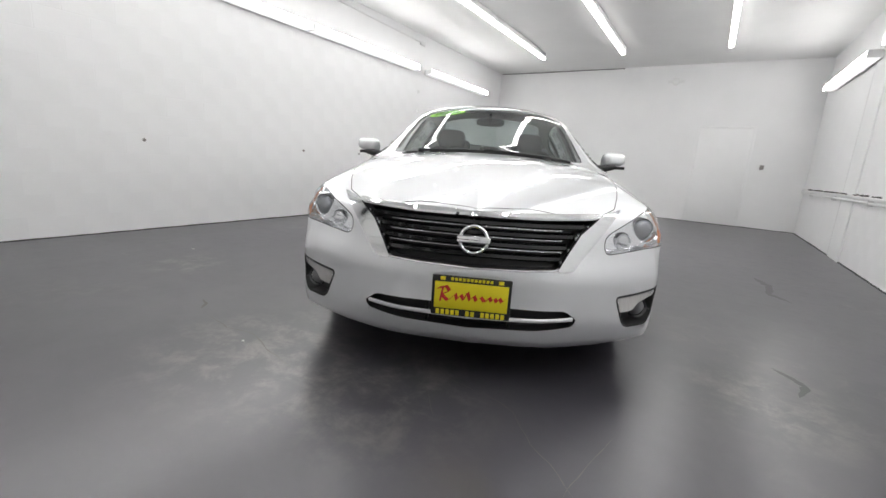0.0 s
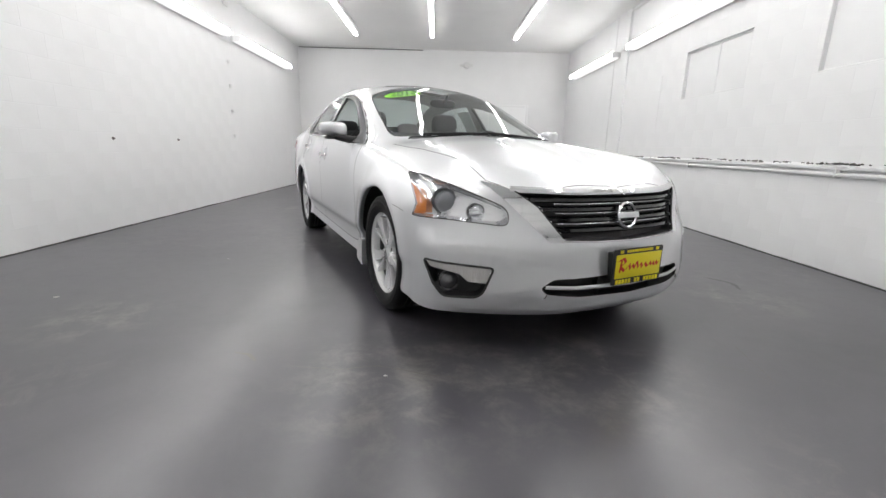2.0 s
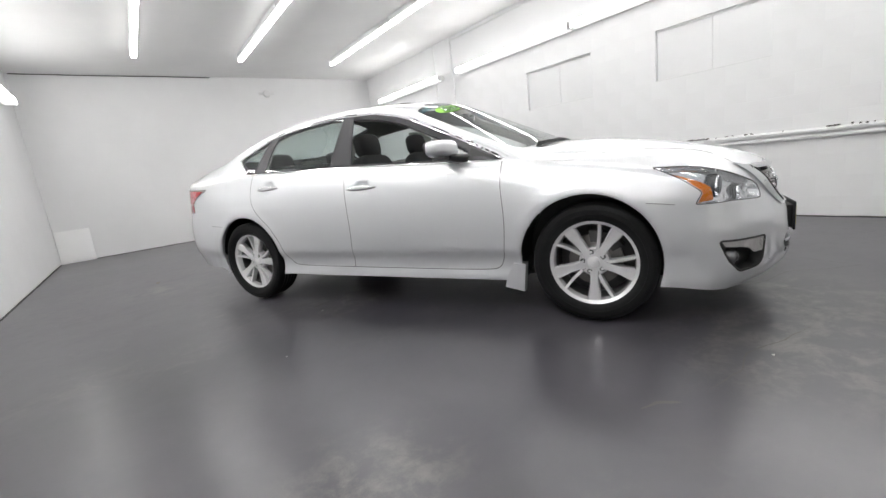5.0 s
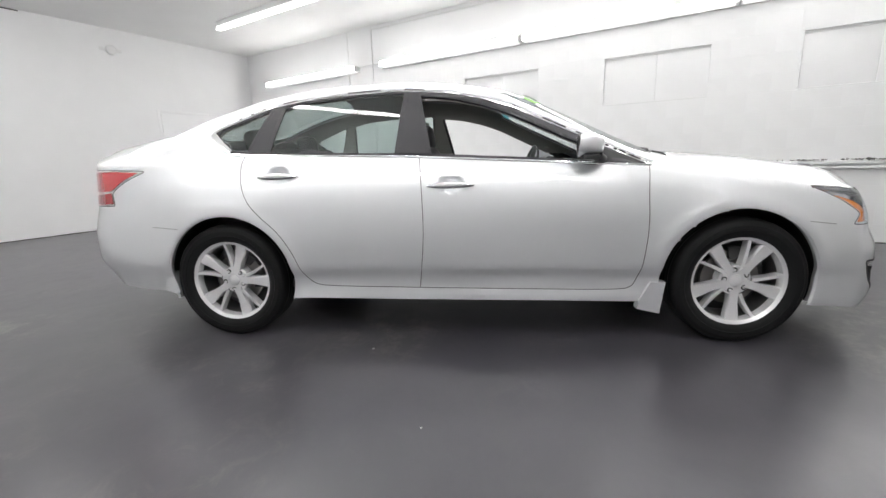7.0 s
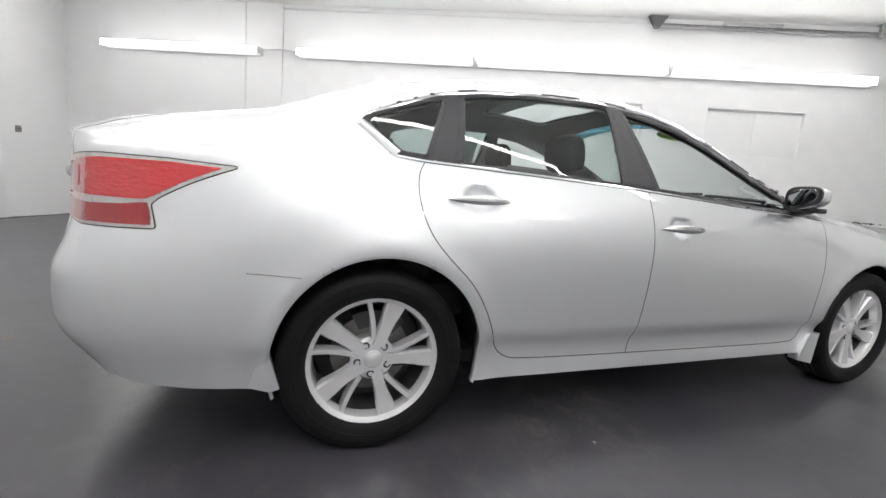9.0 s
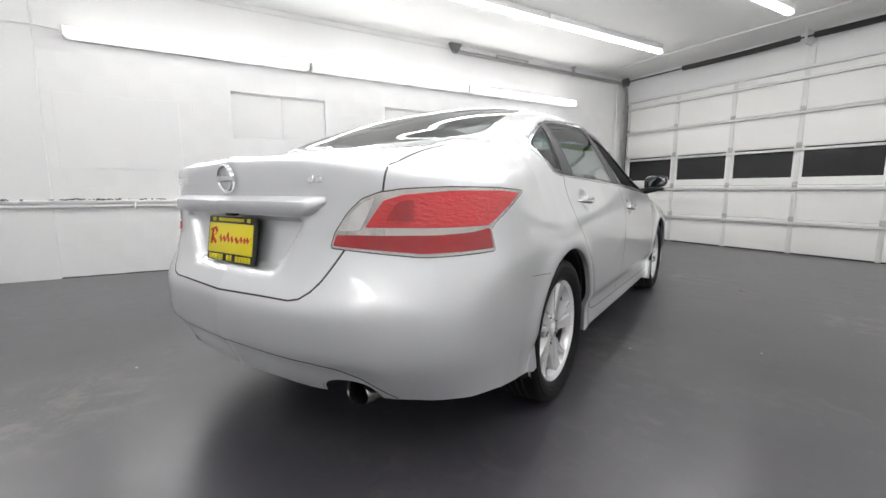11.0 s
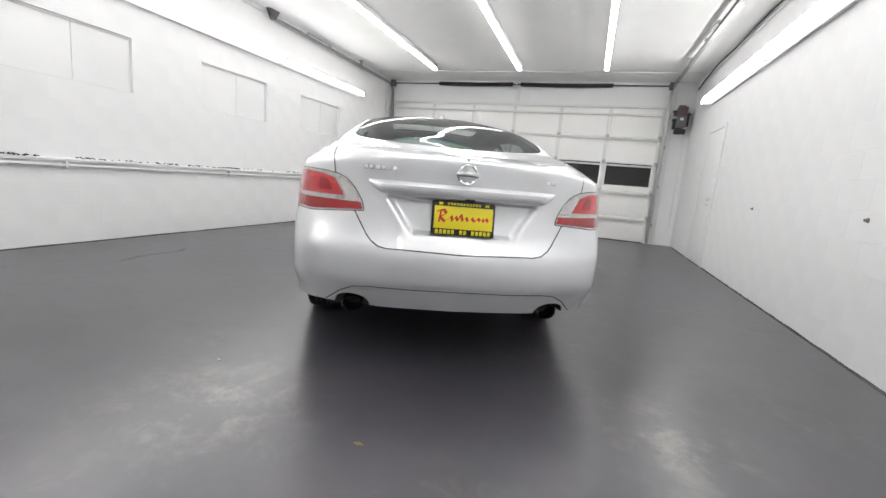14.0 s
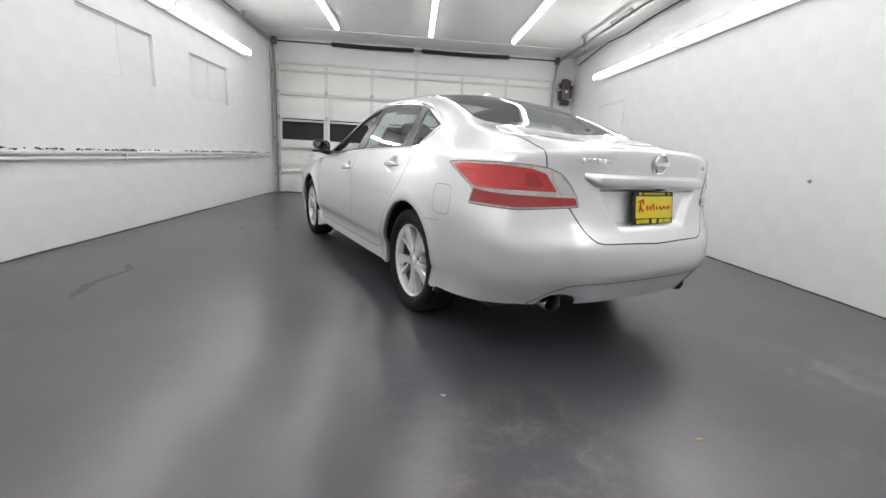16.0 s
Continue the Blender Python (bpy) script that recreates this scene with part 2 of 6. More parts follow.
side_in = smooth_curve([0.16, 0.20, 0.24, 0.30, 0.375, 0.405, 0.50, 0.62, 0.74, 0.84, 0.90, 0.96, 1.06], [-0.06, -0.042, -0.030, -0.038, -0.036, -0.010, -0.005, 0.0, 0.002, -0.006, -0.022, -0.045, -0.075])
front_in = smooth_curve([0.17, 0.205, 0.25, 0.31, 0.42, 0.52, 0.60, 0.68, 0.74, 0.80, 0.90], [-0.10, -0.035, 0.005, 0.018, 0.004, -0.005, -0.03, -0.055, -0.075, -0.11, -0.16])
rear_in = smooth_curve([0.24, 0.28, 0.33, 0.42, 0.47, 0.53, 0.61, 0.66, 0.72, 0.86, 0.95, 1.02, 1.07], [-0.11, -0.08, -0.050, -0.012, -0.002, 0.0, -0.004, -0.026, -0.050, -0.072, -0.075, -0.068, -0.066])
# heights along the station q (the middle line's y): lower edge, shoulder, roof rail and middle line
bottom_z = smooth_curve([2.4, 2.1, 1.75, 1.0, -1.0, -1.72, -2.1, -2.4, -2.53], [0.205, 0.195, 0.215, 0.225, 0.238, 0.275, 0.295, 0.315, 0.32])
shoulder_z = smooth_curve([2.35, 2.2, 2.0, 1.75, 1.4, 1.1, 0.88, 0.4, -0.33, -1.25, -1.8, -2.2, -2.5], [0.745, 0.75, 0.765, 0.80, 0.865, 0.915, 0.935, 0.965, 1.0, 1.035, 1.025, 1.026, 1.072])
mid_z = smooth_curve([2.25, 2.15, 1.95, 1.7, 1.44, 1.2, 1.08, 0.94, 0.59, 0.45, 0.30, 0.17, -0.04, -0.42, -0.7, -1.04, -1.32, -1.65, -1.80, -1.95, -2.2, -2.42],
                     [0.755, 0.80, 0.872, 0.94, 0.99, 1.013, 1.025, 1.090, 1.26, 1.328, 1.394, 1.427, 1.458, 1.48, 1.478, 1.453, 1.392, 1.255, 1.178, 1.132, 1.108, 1.094])
rail_x = smooth_curve([2.25, 2.1, 1.9, 1.6, 1.3, 1.05, 0.88, 0.54, 0.23, -0.085, -0.41, -0.74, -1.14, -1.5, -1.75, -1.95, -2.2, -2.42],
                      [0.40, 0.46, 0.54, 0.64, 0.70, 0.735, 0.715, 0.665, 0.62, 0.595, 0.585, 0.58, 0.596, 0.64, 0.685, 0.705, 0.67, 0.60])
rail_z = smooth_curve([2.25, 2.1, 1.9, 1.6, 1.3, 1.08, 0.88, 0.54, 0.23, -0.085, -0.41, -0.74, -1.14, -1.5, -1.75, -1.95, -2.2, -2.42],
                      [0.75, 0.79, 0.84, 0.905, 0.948, 0.965, 1.015, 1.165, 1.308, 1.395, 1.427, 1.421, 1.376, 1.282, 1.184, 1.120, 1.092, 1.084])

# ---- the room ----
XW, XE, YB, YD, ZC = -3.345, 3.345, -7.17, 5.60, 3.28
YN = YD + 0.06
WINDOWS = ((-1.87, -0.69), (0.20, 1.37), (2.20, 3.39))
WZ0, WZ1 = 1.625, 2.21
bm = bmesh.new()
box(bm, XW - 0.2, XE + 0.2, YB - 0.2, YN + 0.3, -0.2, 0)
structure("floor", bm, M_FLOOR, "dark grey sealed concrete floor, glossy, stained and scuffed", "floor")
bm = bmesh.new()
box(bm, XW - 0.2, XE + 0.2, YB - 0.2, YN + 0.3, ZC, ZC + 0.2)
structure("ceiling", bm, M_CEIL, "flat white painted ceiling with long strip lights", "ceiling")
JOINT = 0.0008
bm = bmesh.new()
box(bm, XE + JOINT, XE + 0.2, YB - 0.2, YN + 0.2, 0, ZC)
wall_east = structure("wall_east", bm, M_WALL, "white painted concrete block wall with small rusty bolts", "wall")
bm = bmesh.new()
x1 = XW - JOINT
box(bm, XW - 0.2, x1, YB - 0.2, YN + 0.2, 0, WZ0)
box(bm, XW - 0.2, x1, YB - 0.2, YN + 0.2, WZ1, ZC)
ys = [YB - 0.2] + [y for w in WINDOWS for y in w] + [YN + 0.2]
for a, b in zip(ys[::2], ys[1::2]):
    box(bm, XW - 0.2, x1, a, b, WZ0, WZ1)
wall_west = structure("wall_west", bm, M_WALL, "white painted concrete block wall with blocked-up windows", "wall")
bm = bmesh.new()
box(bm, XW, XE, YB - 0.2, YB, 0, ZC)
structure("wall_south", bm, M_WALL, "smooth white painted end wall with a sealed door", "wall")
DX0, DX1, DZ = -3.23, 2.84, 2.76
bm = bmesh.new()
box(bm, XW, DX0 + 0.04, YN, YN + 0.2, 0, ZC)
box(bm, DX1 - 0.04, XE, YN, YN + 0.2, 0, ZC)
box(bm, DX0 + 0.04, DX1 - 0.04, YN, YN + 0.2, DZ - 0.04, ZC)
structure("wall_north", bm, M_WALL, "white wall round the garage door opening", "wall")
for n, (a, b) in enumerate(WINDOWS):
    w = thing("window_%d" % (n + 1), "blocked-up window painted white, set back in the wall", "window", "blocked windows", pose(XW, (a + b) / 2, (WZ0 + WZ1) / 2), "structure")
    h, hz = (b - a) / 2, (WZ1 - WZ0) / 2
    for y0, y1 in ((-h, 0.02), (0.028, h)):
        bm = bmesh.new()
        box(bm, -0.18, -0.042, y0, y1, -hz, hz, 0.003)
        part("pane", bm, M_WALL, w)
    bm = bmesh.new()
    box(bm, -0.15, -0.05, 0.02, 0.028, -hz, hz)
    part("mullion", bm, M_TRIM, w)
    bm = bmesh.new()
    box(bm, -0.042, -0.030, -h, h, hz - 0.022, hz, 0.002)
    part("window_frame", bm, M_TRIM, w)
    bm = bmesh.new()
    box(bm, -0.042, 0.0, -h, h, -hz - 0.001, -hz + 0.012, 0.004)
    part("window_sill", bm, M_TRIM, w)


def strip_light(x, y, z, length, wall=0):
    """An eight-foot strip light along y, hung under the ceiling (wall 0) or on a wall (-1 west, 1 east)."""
    t = thing("strip_light", "lit white fluorescent strip light " + ("on the wall" if wall else "under the ceiling"), "light", "wall lights" if wall else "ceiling lights", pose(x, y, z))
    cap = 0.026 if wall < 0 else 0.008
    h = length / 2 - cap - 0.004
    bm = bmesh.new()
    if wall:
        box(bm, *sorted((-0.045 * wall, -0.038 * wall)), -h, h, -0.040, 0.040, 0.003)
    else:
        box(bm, -0.036, 0.036, -h, h, -0.042, -0.035, 0.003)
    part("diffuser", bm, M_LAMPWALL if wall else M_LAMP, t)
    bm = bmesh.new()
    if wall:
        box(bm, *sorted((-0.0375 * wall, 0.098 * wall)), -h, h, -0.046, 0.046, 0.006)
    else:
        box(bm, -0.038, 0.038, -h, h, -0.0345, 0.004, 0.005)
    part("diffuser_side", bm, M_LAMPWALLSIDE if wall else M_LAMPSIDE, t)
    # housing plus a flange, added to hold lamp light off the ceiling and wall
    bm = bmesh.new()
    if wall:
        box(bm, *sorted((0.0985 * wall, 0.106 * wall)), -h + 0.004, h - 0.004, -0.044, 0.044, 0.003)
        box(bm, *sorted((0.1065 * wall, 0.139 * wall)), -h + 0.01, h - 0.01, -0.040, 0.040, 0.004)
    else:
        box(bm, -0.052, 0.052, -h + 0.004, h - 0.004, 0.005, 0.017, 0.003)
        box(bm, -0.042, 0.042, -h + 0.01, h - 0.01, 0.0175, 0.08, 0.004)
    part("housing", bm, M_LAMPCAP, t)
    for s in (-1, 1):
        bm = bmesh.new()
        x0, x1 = sorted((-0.046 * wall, 0.098 * wall)) if wall else (-0.039, 0.039)
        box(bm, x0, x1, *sorted((s * h, s * (h + cap))), -0.047 if wall else -0.043, 0.047 if wall else 0.004, 0.003)
        part("end_cap", bm, M_LAMPCAP if wall < 0 else M_LAMPEND, t)
    return t


for x in (1.60, 0.03, -1.695):
    for k in range(4):
        strip_light(x, -5.497 + 2.448 * (k + 0.5), 3.199, 2.448)
for y0, y1 in ((-6.42, -3.95), (-3.42, -0.91), (-0.89, 1.59), (1.60, 4.03)):
    strip_light(XW + 0.14, (y0 + y1) / 2, 2.605, y1 - y0, -1)
for y0, y1 in ((-6.10, -3.62), (-3.25, -0.74), (-0.70, 1.58), (1.60, 4.10)):
    strip_light(XE - 0.14, (y0 + y1) / 2, 2.625, y1 - y0, 1)


def run(name, pts, r, mat, label, category, n=8, bend=0.0):
    bm = bmesh.new()
    tube(bm, pts, r, n)
    return tagged(part(name, bm, mat, None, "", None, True), label, category)


# west wall: pilaster, ledge with flaking edge, pipes and conduit
bm = bmesh.new()
box(bm, XW - 0.002, XW + 0.02, -4.22, -3.68, 0, ZC, 0.004)
structure("trim_pilaster", bm, M_WALL, "shallow white painted pilaster on the block wall", "pilaster")
bm = bmesh.new()
rng = random.Random(4)
prev = None
y = -7.10
while y < 5.30:
    d, t = 0.052 + 0.012 * noise.noise(Vector((y * 3, 0, 0))), 0.868 + 0.010 * noise.noise(Vector((y * 4, 5, 0))) + 0.006 * noise.noise(Vector((y * 21, 9, 0)))
    e = 0.008 * noise.noise(Vector((y * 17, 2, 1)))
    ring = [bm.verts.new(c) for c in ((XW - 0.004, y, t + 0.006), (XW + d * 0.6, y, t + e), (XW + d + e, y, t - 0.012 + e), (XW + d - 0.004, y, 0.834), (XW + d * 0.7, y, 0.828), (XW - 0.004, y, 0.828))]
    if prev:
        for j in range(5):
            bm.faces.new((prev[j], prev[j + 1], ring[j + 1], ring[j]))
    prev = ring
    y += 0.03
structure("trim_ledge", bm, M_WALL, "rough white painted ledge with flaking paint along the wall", "ledge", True)
M_CHIP = bump(material("flaked_paint_scab", (0.09, 0.088, 0.085), 0.85), 40, 0.6, 0.004)
bm = bmesh.new()
spots = [rng.uniform(-6.9, 5.2) for k in range(60)]
for k in range(420):
    y = min(5.25, max(-7.0, rng.choice(spots) + rng.gauss(0, 0.09)))
    L, h = rng.uniform(0.008, 0.05) * (1.8 if rng.random() < 0.15 else 1.0), rng.uniform(0.003, 0.011)
    x = XW + rng.uniform(0.02, 0.05)
    m = pose(x, y, 0.874 + rng.uniform(-0.004, 0.008), rng.uniform(-6, 6), rng.uniform(-20, 20), rng.uniform(-12, 12))
    vs = bmesh.ops.create_icosphere(bm, subdivisions=1, radius=1)["verts"]
    for v in vs:
        v.co = Vector((v.co.x * 0.014 * rng.uniform(0.6, 1.3), v.co.y * L / 2 * rng.uniform(0.7, 1.2), v.co.z * h * rng.uniform(0.6, 1.3)))
    bmesh.ops.transform(bm, matrix=m, verts=vs)
tagged(part("paint_flakes", bm, M_CHIP, None, "", None, True), "dark scabs of flaked paint along the ledge", "paint flakes", "", "stuff")
run("wall_pipe", [(XW + 0.035, -7.1, 0.795), (XW + 0.035, -2.0, 0.80), (XW + 0.035, 1.5, 0.79), (XW + 0.035, 5.26, 0.80), (XW + 0.035, 5.31, 0.83), (XW + 0.035, 5.33, 0.90), (XW + 0.035, 5.33, 3.2)], 0.017, M_TRIM, "white painted water pipe under the ledge", "pipe", 10)
for y in (-6.2, -4.6, -2.95, -1.4, 0.62, 2.4, 4.1):
    bm = bmesh.new()
    box(bm, XW, XW + 0.056, y - 0.012, y + 0.012, 0.765, 0.835, 0.004)
    tagged(part("pipe_clip", bm, M_TRIM), "white painted pipe clip on the wall", "clip", "pipe clips")
run("conduit", [(XW + 0.034, -3.67, 2.66), (XW + 0.034, -3.67, 3.18), (XW + 0.034, -3.64, 3.215), (XW + 0.014, -3.55, 3.215), (XW + 0.014, 1.2, 3.205), (XW + 0.014, 5.2, 3.205)], 0.010, M_TRIM, "thin white painted conduit along the wall top", "conduit")
run("conduit", [(XW + 0.012, -4.245, 0.02), (XW + 0.012, -4.245, 3.27)], 0.011, M_TRIM, "thin white painted conduit running up the wall", "conduit")
run("lamp_cable", [(XW + 0.06, -3.95, 2.64), (XW + 0.045, -3.8, 2.655), (XW + 0.045, -3.66, 2.66), (XW + 0.05, -3.5, 2.645), (XW + 0.06, -3.42, 2.63)], 0.006, M_TRIM, "short white cable joining two wall lights", "cable")

run("ceiling_conduit", [(XW + 0.12, 4.70, ZC - 0.016), (0, 4.78, ZC - 0.014), (XE - 0.1, 4.85, ZC - 0.016)], 0.013, M_TRIM, "white painted conduit across the ceiling near the door", "conduit")
# flush patch where an opening was plastered over
bm = bmesh.new()
box(bm, XW + 0.001, XW + 0.006, -3.58, -2.44, 1.215, 2.015, 0.002)
structure("trim_patch", bm, M_WALL, "flush white painted patch on the block wall", "wall patch")

# east wall: conduit, clips and bolts
run("conduit", [(XE - 0.016, -3.5, 3.13), (XE - 0.016, -1.3, 3.17), (XE - 0.016, 4.9, 3.17)], 0.012, M_TRIM, "thin white painted conduit along the wall top", "conduit")
bm = bmesh.new()
box(bm, XE - 0.03, XE, -3.60, -3.44, 3.085, 3.15, 0.006)
tagged(part("conduit_box", bm, M_TRIM), "small white painted conduit box", "box")
M_RUST = bump(material("rusty_bolt", (0.26, 0.24, 0.23), 0.8), 90, 0.5, 0.001)
for y, z in ((1.385, 0.955), (-0.69, 0.957), (-1.85, 0.965), (3.30, 0.94)):
    bm = bmesh.new()
    cyl(bm, (XE + 0.01, y, z), (XE - 0.006, y, z), 0.019, 0.016, 14)
    cyl(bm, (XE - 0.004, y, z), (XE - 0.022, y, z), 0.010, 0.009, 6)
    tagged(part("wall_bolt", bm, M_RUST), "rusty bolt stub sticking out of the wall", "bolt", "wall bolts")
for z in (1.06, 1.46, 1.86, 2.235):
    bm = bmesh.new()
    box(bm, XE - 0.022, XE, -3.50, -3.44, z - 0.028, z + 0.028, 0.005)
    box(bm, XE - 0.034, XE - 0.021, -3.478, -3.462, z - 0.008, z + 0.008, 0.002)
    tagged(part("wall_bracket", bm, M_TRIM), "small white painted bracket on the wall", "bracket", "wall brackets")


def flush_door(name, label, w, h, m, knob):
    d = thing(name, label, "door", "", m, "structure")
    bm = bmesh.new()
    box(bm, -w / 2, w / 2, 0, 0.012, 0.012, h, 0.002)
    part("leaf", bm, M_WALL, d)
    for x0, x1, z0, z1 in ((-w / 2 - 0.055, -w / 2 - 0.006, 0, h + 0.055), (w / 2 + 0.006, w / 2 + 0.055, 0, h + 0.055), (-w / 2 - 0.006, w / 2 + 0.006, h + 0.006, h + 0.055)):
        bm = bmesh.new()
        box(bm, x0, x1, 0, 0.020 if knob else 0.006, z0, z1, 0.003)
        part("door_frame", bm, M_WALL, d)
    if knob:
        bm = bmesh.new()
        cyl(bm, (knob, 0.01, 1.03), (knob, 0.05, 1.03), 0.011)
        bmesh.ops.create_uvsphere(bm, u_segments=14, v_segments=8, radius=0.026, matrix=Matrix.Translation((knob, 0.062, 1.03)))
        part("door_knob", bm, M_TRIM, d)
        bm = bmesh.new()
        box(bm, -w / 2 + 0.03, w / 2 - 0.03, 0.001, 0.014, 0.003, 0.011)
        part("gap", bm, M_DARK, d)
    return d


flush_door("door_1", "flush white painted side door, closed", 0.94, 2.08, pose(XE, 3.55, 0, 0, 0, 90), -0.42)
flush_door("door_2", "sealed white painted door in the end wall", 0.92, 1.985, pose(-1.88, YB, 0), 0)

# end wall: alarm, hook, cable and a leaning board
bm = bmesh.new()
lathe(bm, [(0.001, 0.055), (0.06, 0.052), (0.075, 0.04), (0.08, 0.0)], 28, "Y")
box(bm, -0.16, 0.16, 0, 0.012, -0.028, 0.028, 0.004)
tagged(part("alarm", bm, M_TRIM, None, "", pose(-0.80, YB, 2.945)), "round white alarm on a plate under the ceiling", "alarm")
bm = bmesh.new()
box(bm, -0.035, 0.035, 0, 0.02, -0.045, 0.045, 0.006)
cyl(bm, (0, 0.015, 0), (0, 0.05, 0.005), 0.014, n=10)
tagged(part("latch", bm, M_RUST, None, "", pose(-2.60, YB, 1.24)), "small dark metal latch on the wall", "latch")
run("cable", [(3.3, YB + 0.012, 3.268), (2.2, YB + 0.012, 3.262), (1.2, YB + 0.012, 3.266), (0.28, YB + 0.012, 3.262)], 0.008, M_DARK, "dark cable tucked along the wall top", "cable")
bm = bmesh.new()
box(bm, 2.83, 3.335, -0.008, 0.008, 0, 0.585, 0.003, pose(0, YB + 0.09, 0.002, 7, 0, 0))
tagged(part("board", bm, material("white_board", (0.92, 0.92, 0.92), 0.4)), "white board leaning in the corner on the floor", "board")
for nm, x0, x1, y0, y1 in (("baseboard_east", XE - 0.006, XE + 0.002, YB, 5.5), ("baseboard_west", XW - 0.002, XW + 0.006, YB, 5.5), ("baseboard_south", XW, XE, YB - 0.002, YB + 0.006)):
    bm, n = bmesh.new(), 120
    along_y = (y1 - y0) > 1
    prev = None
    for k in range(n + 1):
        t = k / n
        h = 0.011 + 0.007 * noise.noise(Vector((t * 60, x0, 3)))
        o = 0.006 + 0.006 * noise.noise(Vector((t * 45, y0, 8)))
        if along_y:
            yy, s = y0 + (y1 - y0) * t, (-1 if x0 > 0 else 1)
            w = XE if x0 > 0 else XW
            ring = [bm.verts.new(c) for c in ((w + 0.001 * s, yy, h), (w + s * (0.004 + o), yy, 0.004), (w + s * (0.012 + o), yy, 0.0005))]
        else:
            xx = x0 + (x1 - x0) * t
            ring = [bm.verts.new(c) for c in ((xx, YB + 0.001, h), (xx, YB + 0.004 + o, 0.004), (xx, YB + 0.012 + o, 0.0005))]
        if prev:
            for j in range(2):
                bm.faces.new((prev[j], prev[j + 1], ring[j + 1], ring[j]))
        prev = ring
    structure(nm, bm, M_DARK, "dark grimy joint where wall meets floor", "joint")

# ---- garage door ----
gd = thing("garage_door", "white sectional garage door, closed, with dark windows", "garage door", "", pose(0, YD, 0), "structure")
M_DOOR = bump(material("white_door_panel", (0.88, 0.875, 0.86), 0.5), 25, 0.15, 0.002)
M_NIGHT = material("dark_window_pane", (0.012, 0.012, 0.014), 0.12)
M_STRUT = material("painted_steel_strut", (0.74, 0.74, 0.73), 0.45, 0.1)
SX = [DX0 + 0.03, -2.165, -1.18, -0.22, 0.80, 1.80, DX1 - 0.03]
SZ = [0.0, 0.53, 1.06, 1.645, 2.17, 2.74]
for i, (z0, z1) in enumerate(zip(SZ, SZ[1:])):
    for x0, x1 in zip(SX, SX[1:]):
        bm = bmesh.new()
        if i == 2:
            a, b, c, d2 = x0 + 0.065, x1 - 0.065, z0 + 0.12, z1 - 0.014
            for q0, q1, r0, r1 in ((x0, a, z0, z1), (b, x1, z0, z1), (a, b, z0, c), (a, b, d2, z1)):
                box(bm, q0, q1, 0.012, 0.05, r0 + 0.002, r1 - 0.002, 0)
            pn = part("panel", bm, M_DOOR, gd)
            bm = bmesh.new()
            box(bm, a, b, 0.028, 0.034, c, d2)
            part("pane", bm, M_NIGHT, pn, "dark window pane")
        else:
            box(bm, x0 + 0.002, x1 - 0.002, 0.012, 0.05, z0 + 0.002, z1 - 0.002, 0.004)
            part("panel", bm, M_DOOR, gd)
    for x in SX:
        bm = bmesh.new()
        box(bm, x - 0.032, x + 0.032, 0.001, 0.0115, z0 + 0.006, z1 - 0.006, 0.003)
        part("stile", bm, M_STRUT, gd)
for z in SZ[1:-1]:
    for x in SX:
        bm = bmesh.new()
        box(bm, x - 0.035, x + 0.035, -0.008, 0.0005, z - 0.05, z + 0.05, 0.004)
        cyl(bm, (x - 0.03, -0.008, z), (x + 0.03, -0.008, z), 0.009, n=8)
        part("hinge", bm, M_STEEL, gd)
for z in (0.475, 1.005, 1.585, 2.13, 2.62):
    bm = bmesh.new()
    box(bm, SX[0], SX[-1], -0.05, -0.002, z - 0.016, z - 0.013)
    box(bm, SX[0], SX[-1], -0.05, -0.047, z - 0.016, z + 0.022)
    box(bm, SX[0], SX[-1], -0.05, -0.0095, z + 0.019, z + 0.022)
    part("strut", bm, M_STRUT, gd)
bm = bmesh.new()
box(bm, SX[0], SX[-1], 0.01, 0.05, 0.0, 0.02)
part("bottom_seal", bm, M_BLACK, gd)
